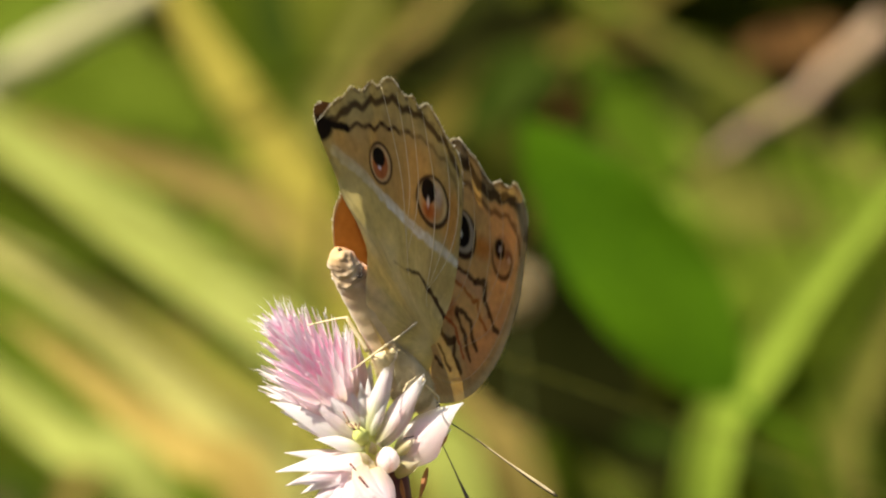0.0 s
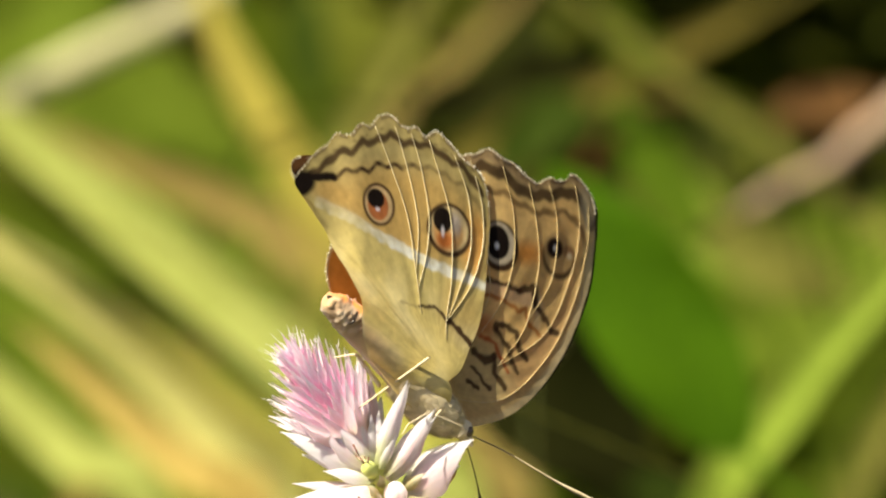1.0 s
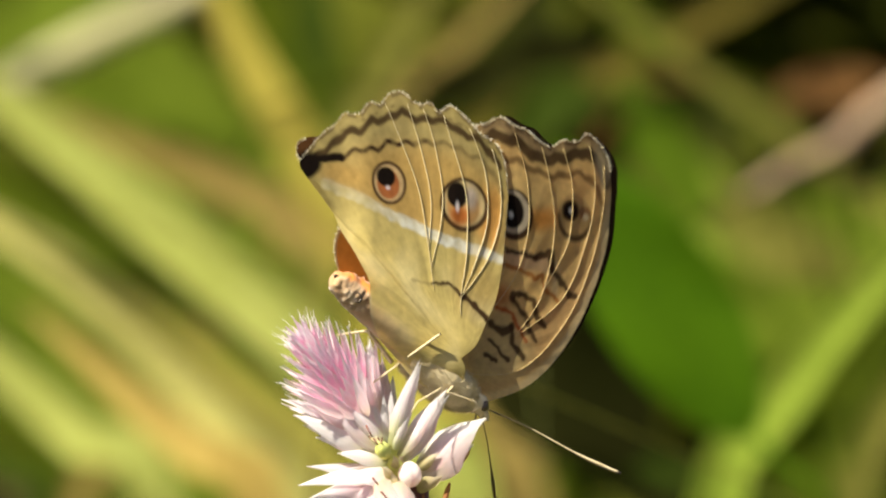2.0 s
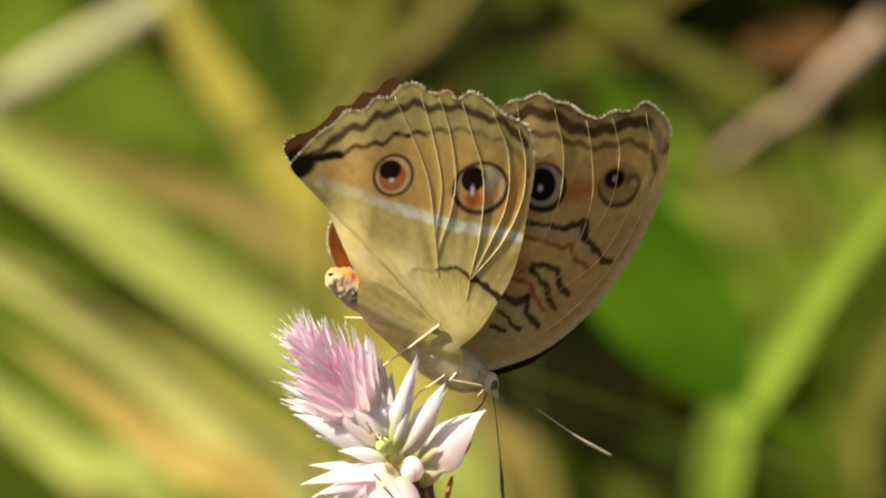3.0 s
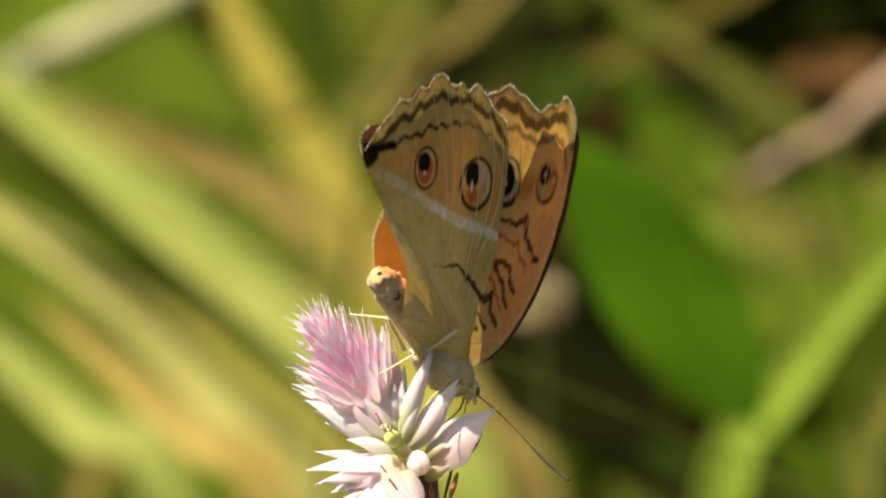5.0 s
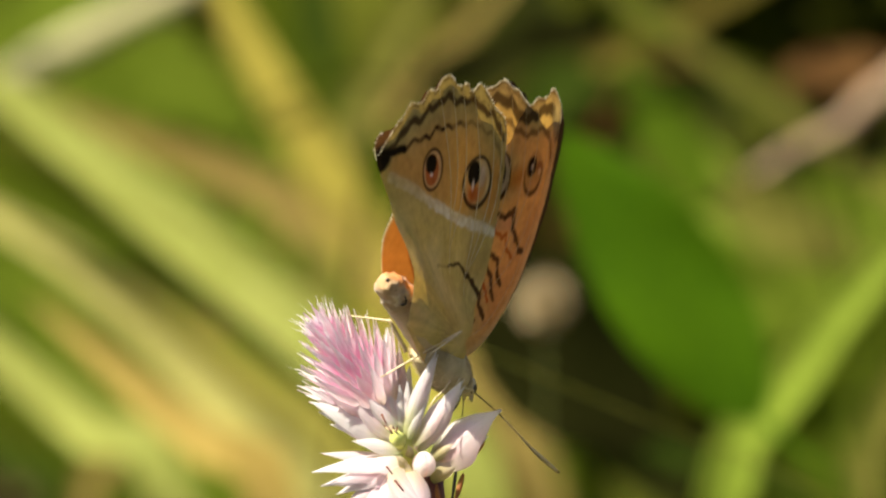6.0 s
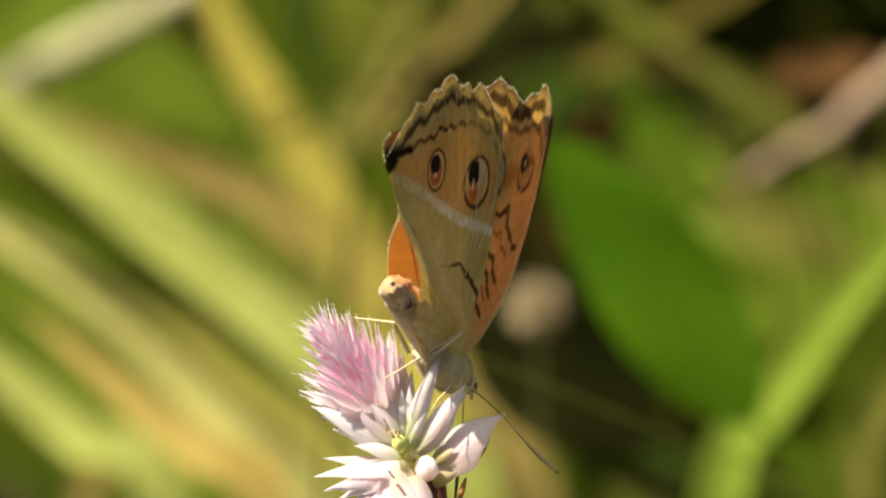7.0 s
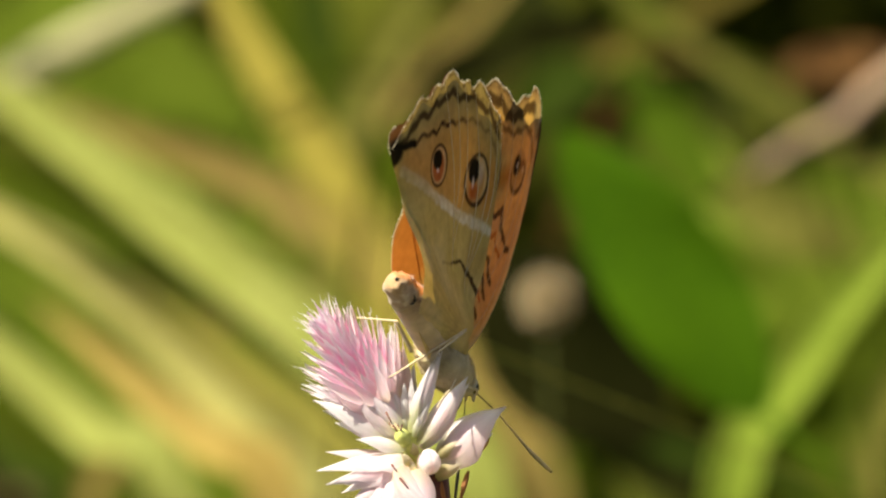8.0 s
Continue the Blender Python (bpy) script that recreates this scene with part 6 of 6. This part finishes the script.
FAR_HINDWING_ROWS = [
    (0, placed(-0.00015, 0.00010, 0.00103, 0.9952, 0.0654, -0.0728, 0.0001)),
    (0.5, placed(-0.00010, 0.00023, 0.00073, 0.9992, 0.0093, -0.0304, 0.0241)),
    (1, placed(0.00004, -0.00031, 0.00039, 0.9996, -0.0262, 0.0070, 0.0025)),
    (1.5, placed(0.00001, -0.00044, 0.00012, 0.9991, -0.0321, 0.0259, 0.0060)),
    (2, placed(0.00012, -0.00044, 0.00035, 0.9995, -0.0287, 0.0112, 0.0075)),
    (3.3, placed(-0.00052, -0.00013, 0.00053, 0.9996, 0.0055, -0.0245, 0.0088)),
    (3.5, placed(-0.00066, -0.00024, 0.00054, 0.9992, 0.0201, -0.0342, 0.0091)),
    (4, placed(-0.00021, -0.00006, -0.00015, 0.9989, -0.0265, 0.0370, 0.0098)),
    (4.5, placed(-0.00035, 0.00005, 0.00016, 0.9993, -0.0290, 0.0210, 0.0071)),
    (5.8, placed(-0.00047, 0.00025, 0.00011, 0.9995, -0.0225, 0.0204, -0.0037)),
    (6, placed(-0.00047, 0.00026, 0.00011, 0.9995, -0.0225, 0.0204, -0.0037)),
    (6.5, placed(-0.00039, 0.00019, 0.00002, 0.9994, -0.0208, 0.0245, -0.0113)),
    (7, placed(-0.00035, 0.00018, 0.00003, 0.9991, -0.0278, 0.0269, -0.0167)),
    (7.5, placed(-0.00051, 0.00025, -0.00023, 0.9987, -0.0259, 0.0414, -0.0173)),
    (8, placed(-0.00034, 0.00036, -0.00011, 0.9993, -0.0180, 0.0297, -0.0140))]
ANTENNA_ROWS = [
    (0, placed(0.00430, -0.00450, -0.00020, 0.8810, -0.1156, -0.2803, -0.3632)),
    (0.5, placed(0.00430, -0.00450, -0.00020, 0.9821, -0.0167, -0.1059, -0.1550)),
    (1, placed(0.00430, -0.00450, -0.00020, 0.9586, -0.0401, -0.1717, -0.2236)),
    (1.5, placed(0.00430, -0.00450, -0.00020, 0.9658, -0.0322, -0.1477, -0.2106)),
    (2, placed(0.00430, -0.00450, -0.00020, 0.9525, -0.0473, -0.2012, -0.2238)),
    (3.3, placed(0.00430, -0.00450, -0.00020, 0.9631, 0.0040, 0.0143, -0.2687)),
    (3.5, placed(0.00430, -0.00450, -0.00020, 0.9570, -0.0331, -0.1210, -0.2617)),
    (4, placed(0.00430, -0.00450, -0.00020, 0.9671, -0.0145, -0.0568, -0.2477)),
    (4.5, placed(0.00430, -0.00450, -0.00020, 0.9407, -0.0478, -0.1493, -0.3010)),
    (5.8, placed(0.00430, -0.00450, -0.00020, 0.9364, -0.0524, -0.1592, -0.3084)),
    (6, placed(0.00430, -0.00450, -0.00020, 0.9395, -0.0483, -0.1490, -0.3045)),
    (6.5, placed(0.00430, -0.00450, -0.00020, 0.9369, -0.0477, -0.1413, -0.3163)),
    (7, placed(0.00430, -0.00450, -0.00020, 0.9293, -0.0576, -0.1643, -0.3258)),
    (7.5, placed(0.00430, -0.00450, -0.00020, 0.9404, -0.0429, -0.1294, -0.3116)),
    (8, placed(0.00430, -0.00450, -0.00020, 0.9422, -0.0409, -0.1251, -0.3081))]
FAR_ANTENNA_ROWS = [
    (0, placed(0.00420, -0.00490, -0.00070, 0.8432, -0.0517, -0.0825, -0.5287)),
    (0.5, placed(0.00420, -0.00490, -0.00070, 0.9545, 0.0401, 0.1504, -0.2544)),
    (1, placed(0.00420, -0.00490, -0.00070, 0.9029, 0.0886, 0.2250, -0.3553)),
    (1.5, placed(0.00420, -0.00490, -0.00070, 0.8695, 0.1191, 0.2553, -0.4057)),
    (2, placed(0.00420, -0.00490, -0.00070, 0.8615, 0.1121, 0.2170, -0.4451)),
    (3.3, placed(0.00420, -0.00490, -0.00070, 0.7092, -0.0573, -0.0581, -0.7003)),
    (3.5, placed(0.00420, -0.00490, -0.00070, 0.7385, -0.0386, -0.0424, -0.6718)),
    (4, placed(0.00420, -0.00490, -0.00070, 0.7531, 0.1127, 0.1338, -0.6342)),
    (4.5, placed(0.00420, -0.00490, -0.00070, 0.7395, 0.1005, 0.1133, -0.6560)),
    (5.8, placed(0.00420, -0.00490, -0.00070, 0.7210, -0.0053, -0.0055, -0.6929)),
    (6, placed(0.00420, -0.00490, -0.00070, 0.7171, -0.0054, -0.0056, -0.6969)),
    (6.5, placed(0.00420, -0.00490, -0.00070, 0.6879, -0.0163, -0.0154, -0.7255)),
    (7, placed(0.00420, -0.00490, -0.00070, 0.6596, -0.0476, -0.0419, -0.7490)),
    (7.5, placed(0.00420, -0.00490, -0.00070, 0.6815, -0.0317, -0.0296, -0.7305)),
    (8, placed(0.00420, -0.00490, -0.00070, 0.7350, 0.0086, 0.0094, -0.6779))]
PLANT_ROWS = [
    (0, placed(0.00657, -0.00763, 0.00000, 1.0000, 0.0000, -0.0012, 0.0000)),
    (0.5, placed(0.00657, -0.00763, 0.00000, 1.0000, -0.0003, -0.0010, -0.0000)),
    (1, placed(0.00657, -0.00763, 0.00000, 1.0000, -0.0001, -0.0010, -0.0000)),
    (1.5, placed(0.00657, -0.00763, 0.00000, 1.0000, 0.0000, -0.0010, 0.0000)),
    (2, placed(0.00657, -0.00763, 0.00000, 1.0000, -0.0003, -0.0004, -0.0000)),
    (3.3, placed(0.00657, -0.00763, 0.00000, 1.0000, -0.0003, -0.0000, -0.0000)),
    (3.5, placed(0.00657, -0.00763, 0.00000, 1.0000, -0.0003, -0.0006, -0.0000)),
    (4, placed(0.00657, -0.00763, 0.00000, 1.0000, 0.0002, -0.0009, 0.0000)),
    (4.5, placed(0.00657, -0.00763, 0.00000, 1.0000, 0.0000, 0.0000, 0.0000)),
    (5.8, placed(0.00657, -0.00763, 0.00000, 1.0000, 0.0001, -0.0002, 0.0000)),
    (6, placed(0.00657, -0.00763, 0.00000, 1.0000, -0.0000, 0.0001, 0.0000)),
    (6.5, placed(0.00657, -0.00763, 0.00000, 1.0000, -0.0002, 0.0008, 0.0000)),
    (7, placed(0.00657, -0.00763, 0.00000, 1.0000, -0.0003, 0.0008, 0.0000)),
    (7.5, placed(0.00657, -0.00763, 0.00000, 1.0000, 0.0001, -0.0001, 0.0000)),
    (8, placed(0.00657, -0.00763, 0.00000, 1.0000, -0.0000, 0.0002, 0.0000))]
HEAD_ROWS = [
    (0, placed(-0.01000, 0.00000, 0.53365, 1.0000, -0.0003, 0.0064, -0.0038)),
    (0.5, placed(-0.01000, 0.00000, 0.53365, 1.0000, 0.0014, 0.0038, -0.0025)),
    (1, placed(-0.01000, 0.00000, 0.53365, 1.0000, 0.0016, -0.0087, 0.0041)),
    (1.5, placed(-0.01000, 0.00000, 0.53365, 0.9997, 0.0009, -0.0213, 0.0104)),
    (2, placed(-0.01000, 0.00000, 0.53365, 0.9998, 0.0009, -0.0197, 0.0093)),
    (3.3, placed(-0.01000, 0.00000, 0.53365, 1.0000, 0.0004, 0.0055, -0.0039)),
    (3.5, placed(-0.01000, 0.00000, 0.53365, 1.0000, 0.0004, -0.0030, 0.0011)),
    (4, placed(-0.01000, 0.00000, 0.53365, 1.0000, -0.0005, -0.0006, 0.0011)),
    (4.5, placed(-0.01000, 0.00000, 0.53365, 1.0000, 0.0000, 0.0000, 0.0000)),
    (5.8, placed(-0.01000, 0.00000, 0.53365, 1.0000, -0.0002, -0.0021, 0.0013)),
    (6, placed(-0.01000, 0.00000, 0.53365, 1.0000, 0.0000, -0.0012, 0.0007)),
    (6.5, placed(-0.01000, 0.00000, 0.53365, 1.0000, 0.0004, 0.0033, -0.0022)),
    (7, placed(-0.01000, 0.00000, 0.53365, 1.0000, 0.0005, 0.0015, -0.0013)),
    (7.5, placed(-0.01000, 0.00000, 0.53365, 1.0000, -0.0004, 0.0001, 0.0004)),
    (8, placed(-0.01000, 0.00000, 0.53365, 1.0000, -0.0001, -0.0013, 0.0008))]


motions()
